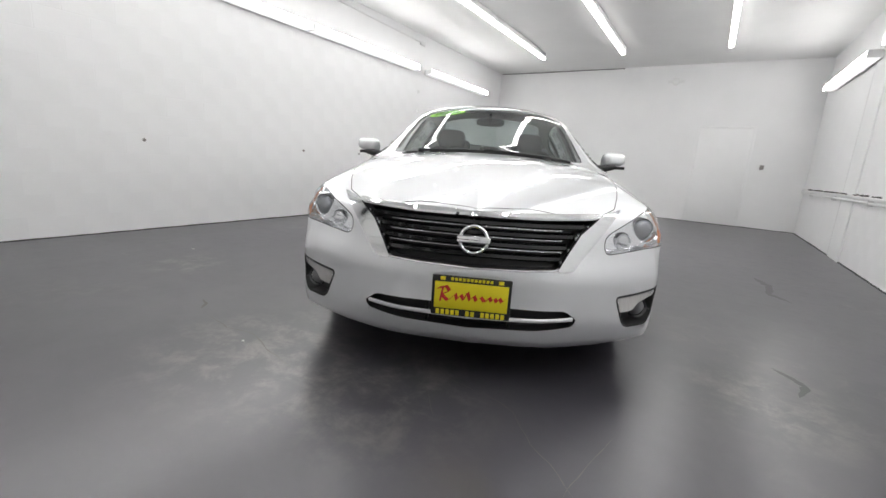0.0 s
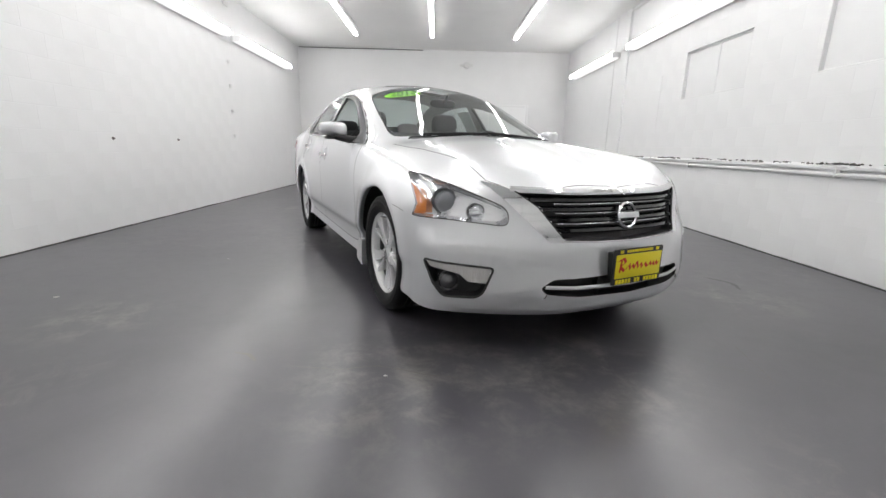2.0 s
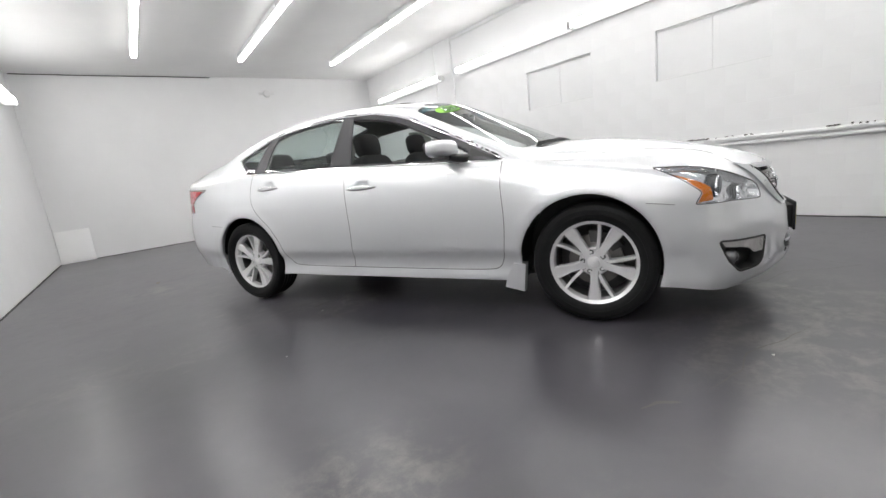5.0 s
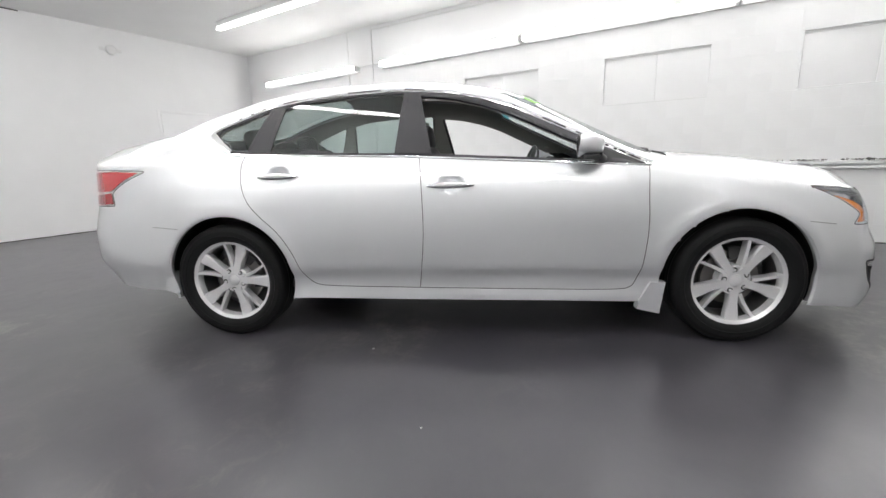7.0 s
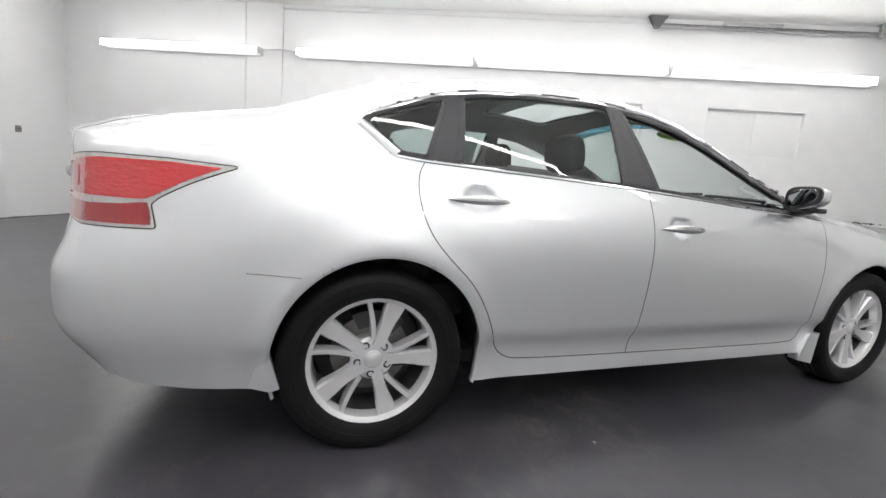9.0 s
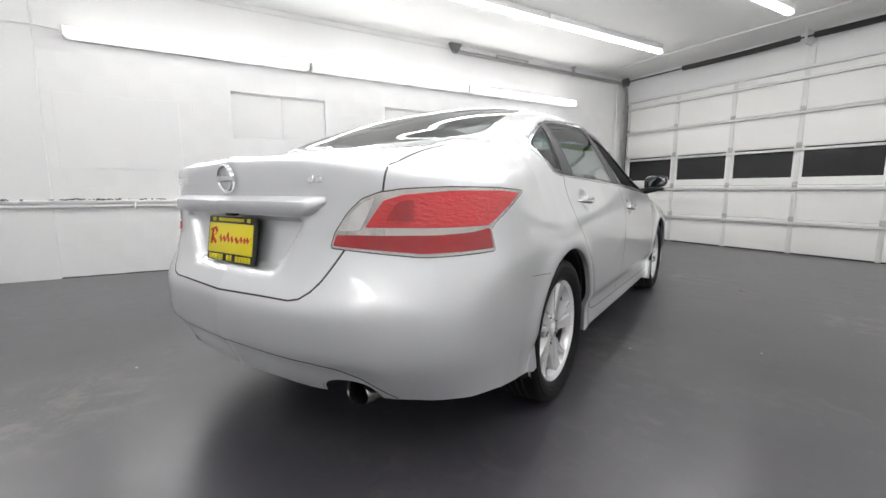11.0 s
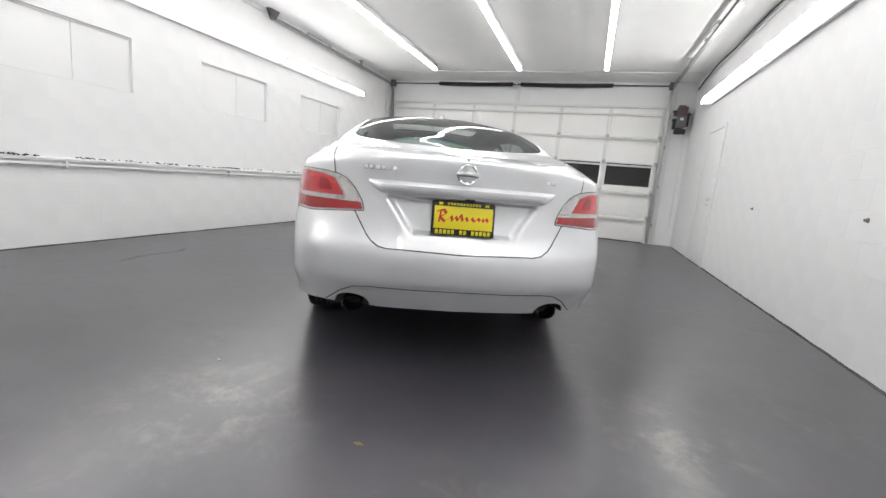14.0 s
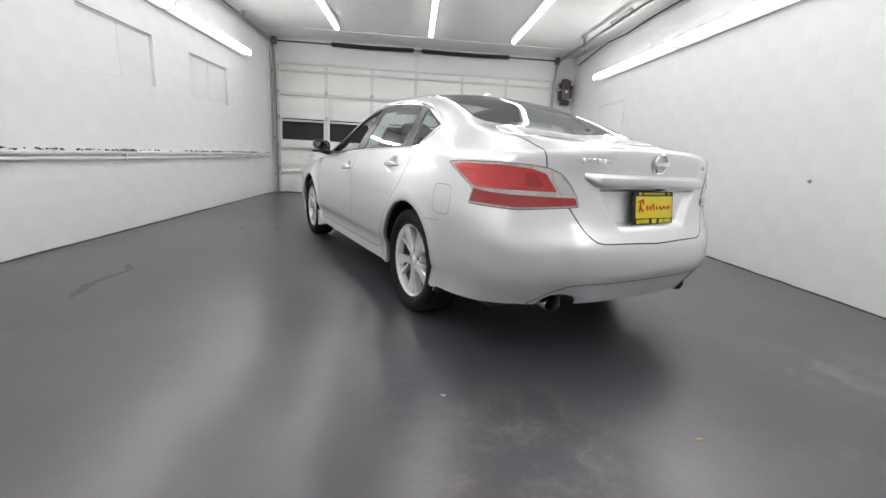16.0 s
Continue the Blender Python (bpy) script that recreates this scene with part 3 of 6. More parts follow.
# tracks, shaft and springs
for x, sd in ((DX0 - 0.03, -1), (DX1 + 0.035, 1)):
    tr = thing("door_track", "galvanised steel garage door track with hangers", "track", "door tracks", pose(x, YD, 0))
    bm = bmesh.new()
    pts = [(0, -0.03, 0.02), (0, -0.03, 2.84), (0, -0.045, 2.95), (0, -0.085, 3.05), (0, -0.15, 3.115), (0, -0.24, 3.148), (0, -0.4, 3.155), (0, -4.25, 3.165)]
    prev = None
    for k, p in enumerate(pts):
        a, b = Vector(pts[max(k - 1, 0)]), Vector(pts[min(k + 1, len(pts) - 1)])
        d = (b - a).normalized()
        nn = Vector((0, d.z, -d.y))
        ring = [bm.verts.new(Vector(p) + Vector((sd * q, 0, 0)) + nn * r) for q, r in ((-0.022, -0.024), (0.02, -0.024), (0.02, 0.024), (-0.022, 0.024))]
        if prev:
            for j in range(3):
                bm.faces.new((prev[j], prev[j + 1], ring[j + 1], ring[j]))
        prev = ring
    part("rail", bm, M_STEEL, tr, smooth=False)
    bm = bmesh.new()
    box(bm, -0.02, 0.02, -1.62, -1.58, 3.12, ZC - 0.001, 0.002)
    box(bm, -0.05, 0.05, -1.63, -1.57, ZC - 0.006, ZC - 0.001)
    part("hanger", bm, M_STEEL, tr)
    # end hanger: a folded gusset between the ceiling and the end of the rail
    bm = bmesh.new()
    for x0 in (-0.026, 0.023):
        u = [bm.verts.new((x0, yy, zz)) for yy, zz in ((-4.34, ZC - 0.001), (-4.10, ZC - 0.001), (-4.19, 3.135), (-4.25, 3.135))]
        v = [bm.verts.new((x0 + 0.003, q.co.y, q.co.z)) for q in u]
        bm.faces.new(u)
        bm.faces.new(v[::-1])
        for j in range(4):
            bm.faces.new((u[j], u[(j + 1) % 4], v[(j + 1) % 4], v[j]))
    part("end_hanger", bm, M_DARKSTEEL, tr, "dull folded steel hanger", smooth=False)
    # punched brace bar bolted along the rail
    bm = bmesh.new()
    box(bm, -sd * 0.055 - 0.002, -sd * 0.055 + 0.002, -3.45, -2.75, 3.185, 3.22, 0.001)
    for k in range(5):
        yy = -3.4 + 0.15 * k
        cyl(bm, (-sd * 0.055 - 0.006, yy, 3.2025), (-sd * 0.055 + 0.006, yy, 3.2025), 0.008, n=8)
    box(bm, *sorted((-sd * 0.053, -sd * 0.02)), -3.44, -3.40, 3.175, 3.21, 0.001)
    box(bm, *sorted((-sd * 0.053, -sd * 0.02)), -2.80, -2.76, 3.175, 3.21, 0.001)
    part("brace", bm, M_STEEL, tr)
    # black strip added for the dark gap between the door's edge and the track
    bm = bmesh.new()
    box(bm, -0.012 + sd * 0.002, 0.012 + sd * 0.002, 0.012, 0.05, 0.02, 2.74, 0.003)
    part("side_gap", bm, M_BLACK, tr, "dark gap beside the door")
    for z in (0.4, 1.2, 2.0, 2.6):
        bm = bmesh.new()
        box(bm, -0.03, 0.03, -0.03, 0.058, z - 0.03, z + 0.03, 0.003, pose(sd * 0.03, 0, 0))
        part("bracket", bm, M_STEEL, tr)
ts = thing("torsion_springs", "black torsion springs on a steel shaft over the door", "door spring", "", pose(-0.2, YD - 0.16, 3.165))
bm = bmesh.new()
cyl(bm, (-3.0, 0, 0), (3.12, 0, 0), 0.014, n=12)
part("shaft", bm, M_DARK, ts)
for a, b in ((-1.82, -0.10), (0.08, 1.97)):
    bm = bmesh.new()
    n = int((b - a) / 0.012 * 8)
    tube(bm, [(a + (b - a) * k / n, 0.038 * math.cos(k * math.pi / 4), 0.038 * math.sin(k * math.pi / 4) - 0.012 * math.sin(math.pi * k / n)) for k in range(n + 1)], 0.0075, 5)
    part("spring", bm, M_BLACK, ts)
for x in (-3.0, 3.05):
    bm = bmesh.new()
    lathe(bm, [(0.02, -0.04), (0.085, -0.036), (0.072, -0.026), (0.072, 0.024), (0.085, 0.034), (0.02, 0.04)], 24)
    part("drum", bm, M_DARKSTEEL, ts, "", pose(x, 0, 0))
bm = bmesh.new()
box(bm, -0.012, 0.012, -0.05, 0.158, -0.10, 0.10, 0.003)
box(bm, -0.05, 0.05, 0.20, 0.219, -0.35, 0.10, 0.003)
part("centre_bracket", bm, M_TRIM, ts, "", pose(-0.01, 0, 0))
bm = bmesh.new()
box(bm, DX0, DX1, YN - 0.05, YN - 0.001, DZ + 0.005, DZ + 0.05, 0.005)
structure("trim_header", bm, M_TRIM, "white timber stop over the garage door", "trim")
for x0, x1 in ((DX1 + 0.075, DX1 + 0.17), (XW + 0.002, DX0 - 0.07)):
    bm = bmesh.new()
    box(bm, x0, x1, YN - 0.03, YN - 0.001, 0, ZC - 0.002, 0.004)
    structure("trim_jamb", bm, M_TRIM, "white timber jamb beside the garage door", "trim")
op = thing("door_opener", "wall-mounted garage door motor with a maroon casing", "motor", "", pose(3.12, YN - 0.14, 2.52))
M_MAROON = material("maroon_casing", (0.10, 0.06, 0.058), 0.45)
bm = bmesh.new()
box(bm, -0.095, 0.095, -0.10, 0.0, 0.09, 0.27, 0.02)
part("casing", bm, M_MAROON, op)
bm = bmesh.new()
box(bm, -0.06, 0.06, 0.001, 0.138, -0.24, 0.31, 0.006)
part("back_plate", bm, material("grey_enamel", (0.09, 0.09, 0.092), 0.5), op)
bm = bmesh.new()
box(bm, -0.088, 0.088, -0.115, -0.001, -0.13, 0.088, 0.025)
part("motor_body", bm, material("grey_motor_casting", (0.17, 0.165, 0.17), 0.45, 0.3), op)
for sx, z0, z1 in ((-1, -0.16, 0.04), (-1, 0.09, 0.20), (1, -0.10, 0.16)):
    bm = bmesh.new()
    box(bm, *sorted((sx * 0.09, sx * 0.14)), -0.06, 0.02, z0, z1, 0.008)
    cyl(bm, (sx * 0.14, -0.03, z1 - 0.03), (sx * 0.165, -0.03, z1 - 0.03), 0.02, n=12)
    part("side_bracket", bm, M_BLACK, op)
bm = bmesh.new()
cyl(bm, (-0.09, -0.02, -0.20), (0.10, -0.02, -0.20), 0.055, n=20)
part("motor", bm, M_DARK, op)
bm = bmesh.new()
box(bm, -0.032, 0.032, -0.1185, -0.1155, 0.0, 0.05)
part("casing_label", bm, M_TRIM, op, "white label")
run("opener_cable", [(3.19, YN - 0.15, 2.30), (3.24, YN - 0.06, 1.9), (3.25, YN - 0.03, 1.2), (3.25, YN - 0.03, 0.4)], 0.007, M_TRIM, "thin white cable from the motor down the wall", "cable")
run("cable_loop", [(XE - 0.03, 5.4, 3.1), (XE - 0.05, 4.8, 3.14), (XE - 0.04, 4.0, 3.22), (XE - 0.05, 3.2, 3.18), (XE - 0.03, 2.4, 3.23), (XE - 0.04, 1.6, 3.21)], 0.012, M_DARK, "dark cable slung along the wall top", "cable")
bm = bmesh.new()
box(bm, -0.04, 0.04, 0, 0.03, -0.06, 0.06, 0.005)
tagged(part("switch_box", bm, M_TRIM, None, "", pose(XE, 4.75, 1.75, 0, 0, 90)), "small white switch box on the wall", "switch")

NS, NL, N1, N2 = 460, 46, 22, 32
NR = NL + N1 + N2 + 1
RECESS = [(-0.395, 0.893), (-0.26, 0.70), (0.26, 0.70), (0.395, 0.893)]


def body_grid():
    """The right half of the body as one grid: columns along the outline, rows from the lower edge over the shoulder to the middle line."""
    s = np.linspace(0, arc[-1], NS)
    x, y = plan_x(s), plan_y(s)
    nx, ny = -np.gradient(y), np.gradient(x)
    ln = np.hypot(nx, ny)
    nx, ny = nx / ln, ny / ln
    nx[0], ny[0], nx[-1], ny[-1] = 0, 1, 0, -1
    a_f, a_r = np.interp(-1.3, -y, s), np.interp(1.75, -y, s)
    q = np.where(s < a_f, 2.25 + (1.3 - 2.25) * (s / a_f), np.where(s > a_r, -1.75 - 0.655 * (s - a_r) / (arc[-1] - a_r), y))
    G = np.zeros((NS, NR, 3))
    for i in range(NS):
        zb, zs = bottom_z(y[i]), shoulder_z(y[i])
        z = np.linspace(zb, zs, NL + 1)
        end = front_in(z) if ny[i] > 0 else rear_in(z)
        full_end = np.clip((abs(y[i]) - 1.62) / 0.25, 0, 1) * np.where(z < 0.60, 0.8, 0)
        tail_full = np.where(z > 0.8, 0.65, 0) * np.clip((-1.6 - y[i]) / 0.35, 0, 1)
        off = nx[i] ** 2 * side_in(z) * (1 - full_end) * (1 - tail_full) + ny[i] ** 2 * end
        up = lambda z0, z1: np.clip((z - z0) / (z1 - z0), 0, 1)
        along = lambda y0, y1: float(np.clip((y[i] - y0) / (y1 - y0), 0, 1))
        off = off - nx[i] ** 2 * (0.016 * up(0.70, 0.82) * along(-1.75, -2.1) + 0.02 * up(0.78, 0.92) * along(-0.7, -1.3) * (1 - along(-1.45, -1.9)) + 0.045 * up(0.66, 0.82) * along(1.25, 1.75))
        off = off - nx[i] ** 2 * (0.055 * up(0.66, 0.90) ** 2 * along(0.80, 1.15) + 0.014 * (1 - up(0.30, 0.45)) * along(-1.72, -2.0))
        off = off - (ny[i] ** 2 * 0.022 * np.clip((0.445 - z) / 0.02, 0, 1) * np.clip((0.70 - x[i]) / 0.1, 0, 1) if ny[i] < 0 else 0)
        off = off - (2 * abs(nx[i] * ny[i]) * 0.06 * np.clip((0.45 - z) / 0.2, 0, 1) if ny[i] < 0 else 0)
        off = off - 2 * abs(nx[i] * ny[i]) * (0.026 * up(0.50, 0.60) if ny[i] > 0 else 0.012 * up(0.64, 0.78))
        G[i, : NL + 1, 0] = x[i] + nx[i] * off
        G[i, : NL + 1, 1] = y[i] + ny[i] * off
        G[i, : NL + 1, 2] = z
        S = G[i, NL].copy()
        C = np.array([0, q[i], mid_z(q[i])])
        wr = min(float(rail_x(q[i])), 0.80 * S[0])
        f = wr / max(S[0], 1e-6)
        R = np.array([wr, C[1] + (S[1] - C[1]) * f, rail_z(q[i])])
        if S[0] < 0.5:
            k = S[0] / 0.5
            R[2] = (1 - k) * (S[2] + (C[2] - S[2]) * 0.4) + k * R[2]
        t = np.linspace(0, 1, N1 + 1)[1:, None]
        seg = S + (R - S) * t
        seg[:, 0] += 0.018 * (4 * t * (1 - t))[:, 0] * min(1, max(0, (R[2] - S[2]) / 0.3))
        G[i, NL + 1 : NL + N1 + 1] = seg
        t = np.linspace(0, 1, N2 + 1)[1:, None]
        seg = R + (C - R) * t
        seg[:, 2] = C[2] - (C[2] - R[2]) * (1 - t[:, 0]) ** (2.0 + 0.4 * float(np.clip((1.15 - q[i]) / 0.25, 0, 1)))
        G[i, NL + N1 + 1 :] = seg
    for k in range(9):
        r0 = 1 if k < 2 else NL - 14
        G[:, r0:-1] = 0.25 * G[:, r0 - 1 : -2] + 0.5 * G[:, r0:-1] + 0.25 * G[:, r0 + 1 :]
    ahead = np.where(y > 0.95)[0][-1]
    for _ in range(10):
        G[1:ahead, NL - 6 :] = 0.25 * G[: ahead - 1, NL - 6 :] + 0.5 * G[1:ahead, NL - 6 :] + 0.25 * G[2 : ahead + 1, NL - 6 :]
    # soft flares over the wheels and a shallow bay for the rear plate
    for yc in (1.362, -1.366):
        r = np.hypot(G[..., 1] - yc, G[..., 2] - 0.345)
        G[..., 0] += np.where(G[..., 0] > 0.7, 0.011 * np.exp(-(((r - 0.395) / 0.05) ** 2)), 0)
    d = inside_depth(G[..., [0, 2]].reshape(-1, 2), np.array(RECESS)).reshape(NS, NR)
    t = np.clip(d / 0.024, 0, 1)
    G[..., 1] += np.where(G[..., 1] < -2.2, 0.032 * t * t * (3 - 2 * t), 0)
    for yc, zc in ((-1.035, 0.93), (-0.085, 0.866)):
        r = np.hypot((G[..., 1] - yc) / 0.062, (G[..., 2] - zc) / 0.040)
        t = np.clip((1.15 - r) / 0.45, 0, 1)
        G[..., 0] -= np.where(G[..., 0] > 0.7, 0.022 * t * t * (3 - 2 * t), 0)
    G[:, -1, 0] = 0
    G[0, :, 0] = 0
    G[-1, :, 0] = 0
    return G


def inside_depth(p, poly):
    """How far the points p lie inside a polygon (0 outside)."""
    near, inside = np.full(len(p), 9.0), np.zeros(len(p), bool)
    for a, b in zip(poly, np.roll(poly, -1, axis=0)):
        ab = b - a
        t = np.clip(((p - a) @ ab) / (ab @ ab + 1e-12), 0, 1)
        near = np.minimum(near, np.hypot(*(p - a - t[:, None] * ab).T))
        with np.errstate(divide="ignore", invalid="ignore"):
            cross = (a[1] > p[:, 1]) != (b[1] > p[:, 1])
            inside ^= cross & (p[:, 0] < (b[0] - a[0]) * (p[:, 1] - a[1]) / (b[1] - a[1] + 1e-15) + a[0])
    return np.where(inside, near, 0)


def nearest_on(p, poly):
    best, where = np.full(len(p), 9.0), p.copy()
    for a, b in zip(poly, np.roll(poly, -1, axis=0)):
        ab = b - a
        t = np.clip(((p - a) @ ab) / (ab @ ab + 1e-12), 0, 1)
        w = a + t[:, None] * ab
        d = np.hypot(*(p - w).T)
        k = d < best
        best[k], where[k] = d[k], w[k]
    return best, where


def rounded(pts, r=0.02, n=4):
    """A closed outline with its corners rounded off."""
    out = []
    pts = [np.array(p, float) for p in pts]
    for k, p in enumerate(pts):
        a, b = pts[k - 1] - p, pts[(k + 1) % len(pts)] - p
        la, lb = np.linalg.norm(a), np.linalg.norm(b)
        u, v = p + a / la * min(r, la * 0.45), p + b / lb * min(r, lb * 0.45)
        for t in np.linspace(0, 1, n):
            out.append((1 - t) ** 2 * u + 2 * t * (1 - t) * p + t * t * v)
    return np.array(out)


SIDE = (Vector((0, 1, 0)), Vector((0, 0, 1)), Vector((1, 0, 0)))
FRONT = (Vector((1, 0, 0)), Vector((0, 0, 1)), Vector((0, 1, 0)))
REAR = (Vector((1, 0, 0)), Vector((0, 0, 1)), Vector((0, -1, 0)))
TOP = (Vector((1, 0, 0)), Vector((0, 1, 0)), Vector((0, 0, 1)))
LIGHT_F = (Vector((0.785, -0.62, 0)), Vector((0, 0, 1)), Vector((0.62, 0.785, 0)))
LIGHT_R = (Vector((0.8, 0.6, 0)), Vector((0, 0, 1)), Vector((0.6, -0.8, 0)))
TRUNK = (Vector((1, 0, 0)), Vector((0, 0.53, 0.85)), Vector((0, -0.85, 0.53)))

P = body_grid().reshape(-1, 3)
idx = np.arange(NS * NR).reshape(NS, NR)
Q = np.stack([idx[:-1, :-1], idx[:-1, 1:], idx[1:, 1:], idx[1:, :-1]], -1).reshape(-1, 4)
label_of = np.zeros(len(Q), int)
REGIONS = ["body"]


def grid_normals():
    g = P.reshape(NS, NR, 3)
    n = np.cross(np.gradient(g, axis=1), np.gradient(g, axis=0))
    n /= np.linalg.norm(n, axis=-1, keepdims=True) + 1e-12
    return n.reshape(-1, 3)


NORMAL = grid_normals()
cell = np.maximum(np.linalg.norm(np.gradient(P.reshape(NS, NR, 3), axis=0), axis=-1), np.linalg.norm(np.gradient(P.reshape(NS, NR, 3), axis=1), axis=-1)).ravel()
full = [Vector(p) for p in P] + [Vector((-p[0], p[1], p[2])) for p in P]
FULL = BVHTree.FromPolygons(full, [tuple(f) for f in Q] + [tuple(f[::-1] + len(P)) for f in Q])


def cut(name, axes, poly, zone=None, inside=None):
    """Lay an outline on the body as seen along an axis: nearby corners of the grid move onto it, and the faces within are given the name."""
    A, B, D = (np.array(v) for v in axes)
    poly = np.array(poly, float)
    see = NORMAL @ D > 0.12
    if zone is not None:
        see &= zone(P)
    p2 = np.stack([P @ A, P @ B], -1)
    lo, hi = poly.min(0) - 0.03, poly.max(0) + 0.03
    k = np.where(see & ((p2 > lo) & (p2 < hi)).all(1))[0]
    d, w = nearest_on(p2[k], poly)
    on = d < 0.58 * np.minimum(cell[k], 0.026)
    k, w = k[on], w[on]
    mv = w - p2[k]
    step = mv[:, :1] * A + mv[:, 1:] * B
    depth = -(NORMAL[k] * step).sum(1) / (NORMAL[k] @ D)
    P[k] += step + np.clip(depth, -0.03, 0.03)[:, None] * D
    mid = P[Q].mean(1)
    m2 = np.stack([mid @ A, mid @ B], -1)
    hit = see[Q].all(1) & (inside_depth(m2, poly) > 0)
    if inside is not None:
        hit &= np.isin(label_of, [REGIONS.index(r) for r in inside])
    if name not in REGIONS:
        REGIONS.append(name)
    label_of[hit] = REGIONS.index(name)


def arch(yc):
    a = np.radians(np.linspace(200, -20, 60))
    pts = [(yc + 0.372 * math.cos(t), 0.345 + 0.372 * math.sin(t)) for t in a]
    return [(pts[0][0] - 0.004, 0.05)] + pts + [(pts[-1][0] + 0.004, 0.05)]


both = lambda half: half + [(-x, y) for x, y in half[::-1] if abs(x) > 1e-6]
low = lambda p: p[:, 2] < 0.8
tail_fit = lambda pts: [(-0.400 + (a + 0.385) * 0.955, b) for a, b in pts]
lid_fit = lambda pts: [(a, b * 0.985) for a, b in pts]
DLO = rounded([(0.93, 0.935), (-0.335, 1.014), (-1.24, 1.046), (-1.345, 1.056), (-1.475, 1.165), (-1.43, 1.20), (-1.15, 1.312), (-0.95, 1.348), (-0.74, 1.368), (-0.42, 1.382), (-0.085, 1.358), (0.10, 1.314), (0.228, 1.272), (0.54, 1.126)], 0.015)
FDOOR = rounded([(0.88, 0.95), (0.905, 0.80), (0.915, 0.66), (0.912, 0.54), (0.895, 0.40), (0.86, 0.315), (0.79, 0.288), (-0.272, 0.298), (-0.236, 0.60), (-0.236, 0.80), (-0.25, 1.008)], 0.03)
RDOOR = rounded([(-0.25, 1.008), (-0.236, 0.80), (-0.236, 0.60), (-0.272, 0.298), (-0.80, 0.305), (-0.885, 0.320), (-0.935, 0.375), (-0.975, 0.50), (-1.05, 0.625), (-1.145, 0.71), (-1.225, 0.80), (-1.262, 0.91), (-1.262, 1.0), (-1.235, 1.045)], 0.03)
HOOD = rounded(both([(0.0, 2.232), (0.14, 2.228), (0.36, 2.20), (0.53, 2.12), (0.61, 2.035), (0.655, 1.84), (0.685, 1.6), (0.708, 1.356), (0.712, 1.13), (0.69, 1.085), (0.4, 1.155), (0, 1.175)]), 0.02)
COWL = both([(0, 1.167), (0.4, 1.147), (0.56, 1.105), (0.595, 1.06), (0.56, 1.03), (0.4, 1.08), (0, 1.11)])
WSCREEN = rounded(both([(0, 1.105), (0.30, 1.085), (0.50, 1.045), (0.640, 0.985), (0.656, 0.90), (0.628, 0.60), (0.592, 0.32), (0.565, 0.235), (0.3, 0.185), (0, 0.17)]), 0.03)
BACKLIGHT = rounded(both([(0, -1.815), (0.35, -1.785), (0.58, -1.71), (0.615, -1.65), (0.575, -1.35), (0.54, -1.07), (0.50, -1.0), (0.3, -0.955), (0, -0.94)]), 0.04)
SUNROOF = rounded(both([(0, -0.02), (0.37, -0.05), (0.40, -0.10), (0.40, -0.50), (0.36, -0.53), (0, -0.53)]), 0.03)
TRUNKLID = rounded(both(lid_fit([(0, -0.797), (0.37, -0.777), (0.425, -0.757), (0.47, -0.70), (0.535, -0.58), (0.566, -0.49), (0.605, -0.445), (0.640, -0.40), (0.655, -0.30), (0.665, -0.12), (0.655, 0.01), (0.36, 0.0), (0, -0.012)])), 0.02)
HEADLIGHT = rounded([(-0.389, 0.815), (-0.509, 0.805), (-0.644, 0.770), (-0.791, 0.718), (-0.868, 0.688), (-0.893, 0.668), (-0.904, 0.636), (-0.898, 0.609), (-0.874, 0.603), (-0.648, 0.621), (-0.458, 0.627), (-0.486, 0.682), (-0.444, 0.747)], 0.012)
AMBER = rounded([(-0.407, 0.785), (-0.477, 0.745), (-0.534, 0.70), (-0.534, 0.640), (-0.468, 0.637), (-0.490, 0.683), (-0.450, 0.748)], 0.01)
FOG = rounded([(-0.532, 0.442), (-0.857, 0.422), (-0.813, 0.308), (-0.782, 0.286), (-0.634, 0.281), (-0.582, 0.335)], 0.02)
GRILLE = rounded(both([(0, 0.742), (0.28, 0.744), (0.515, 0.752), (0.43, 0.682), (0.385, 0.612), (0.352, 0.556), (0.33, 0.546), (0, 0.538)]), 0.01)
INTAKE = rounded(both([(0, 0.388), (0.395, 0.380), (0.452, 0.340), (0.430, 0.312), (0.27, 0.297), (0, 0.292)]), 0.015)
TAIL = rounded(tail_fit([(-0.385, 0.974), (-0.40, 0.962), (-0.515, 0.873), (-0.532, 0.852), (-0.515, 0.784), (-0.76, 0.778), (-1.055, 0.80), (-1.040, 0.845), (-0.998, 0.905), (-0.950, 0.948), (-0.895, 0.968), (-0.817, 0.979), (-0.675, 0.985), (-0.5, 0.983)]), 0.008)

for yc, y0, y1 in ((1.362, 0.8, 1.9), (-1.366, -1.9, -0.8)):
    cut("arch", SIDE, arch(yc), low)
cut("front_door", SIDE, FDOOR, None, ["body"])
cut("rear_door", SIDE, RDOOR, None, ["body"])
cut("hood", TOP, HOOD, lambda p: (p[:, 2] > 0.7) & (p[:, 1] > 0.9), ["body"])
cut("cowl", TOP, COWL, lambda p: (p[:, 1] > 0.9) & (p[:, 2] > 0.9), ["body", "hood"])
cut("windscreen", TOP, WSCREEN, lambda p: p[:, 1] > 0.1)
cut("rear_window", TOP, BACKLIGHT, lambda p: p[:, 1] < -0.8)
cut("sunroof_hole", TOP, SUNROOF, lambda p: p[:, 2] > 1.3)
cut("trunk_lid", TRUNK, TRUNKLID, lambda p: p[:, 1] < -1.5, ["body"])
upper = lambda p: p[:, 2] > 0.90
cut("pillar", SIDE, DLO, upper)
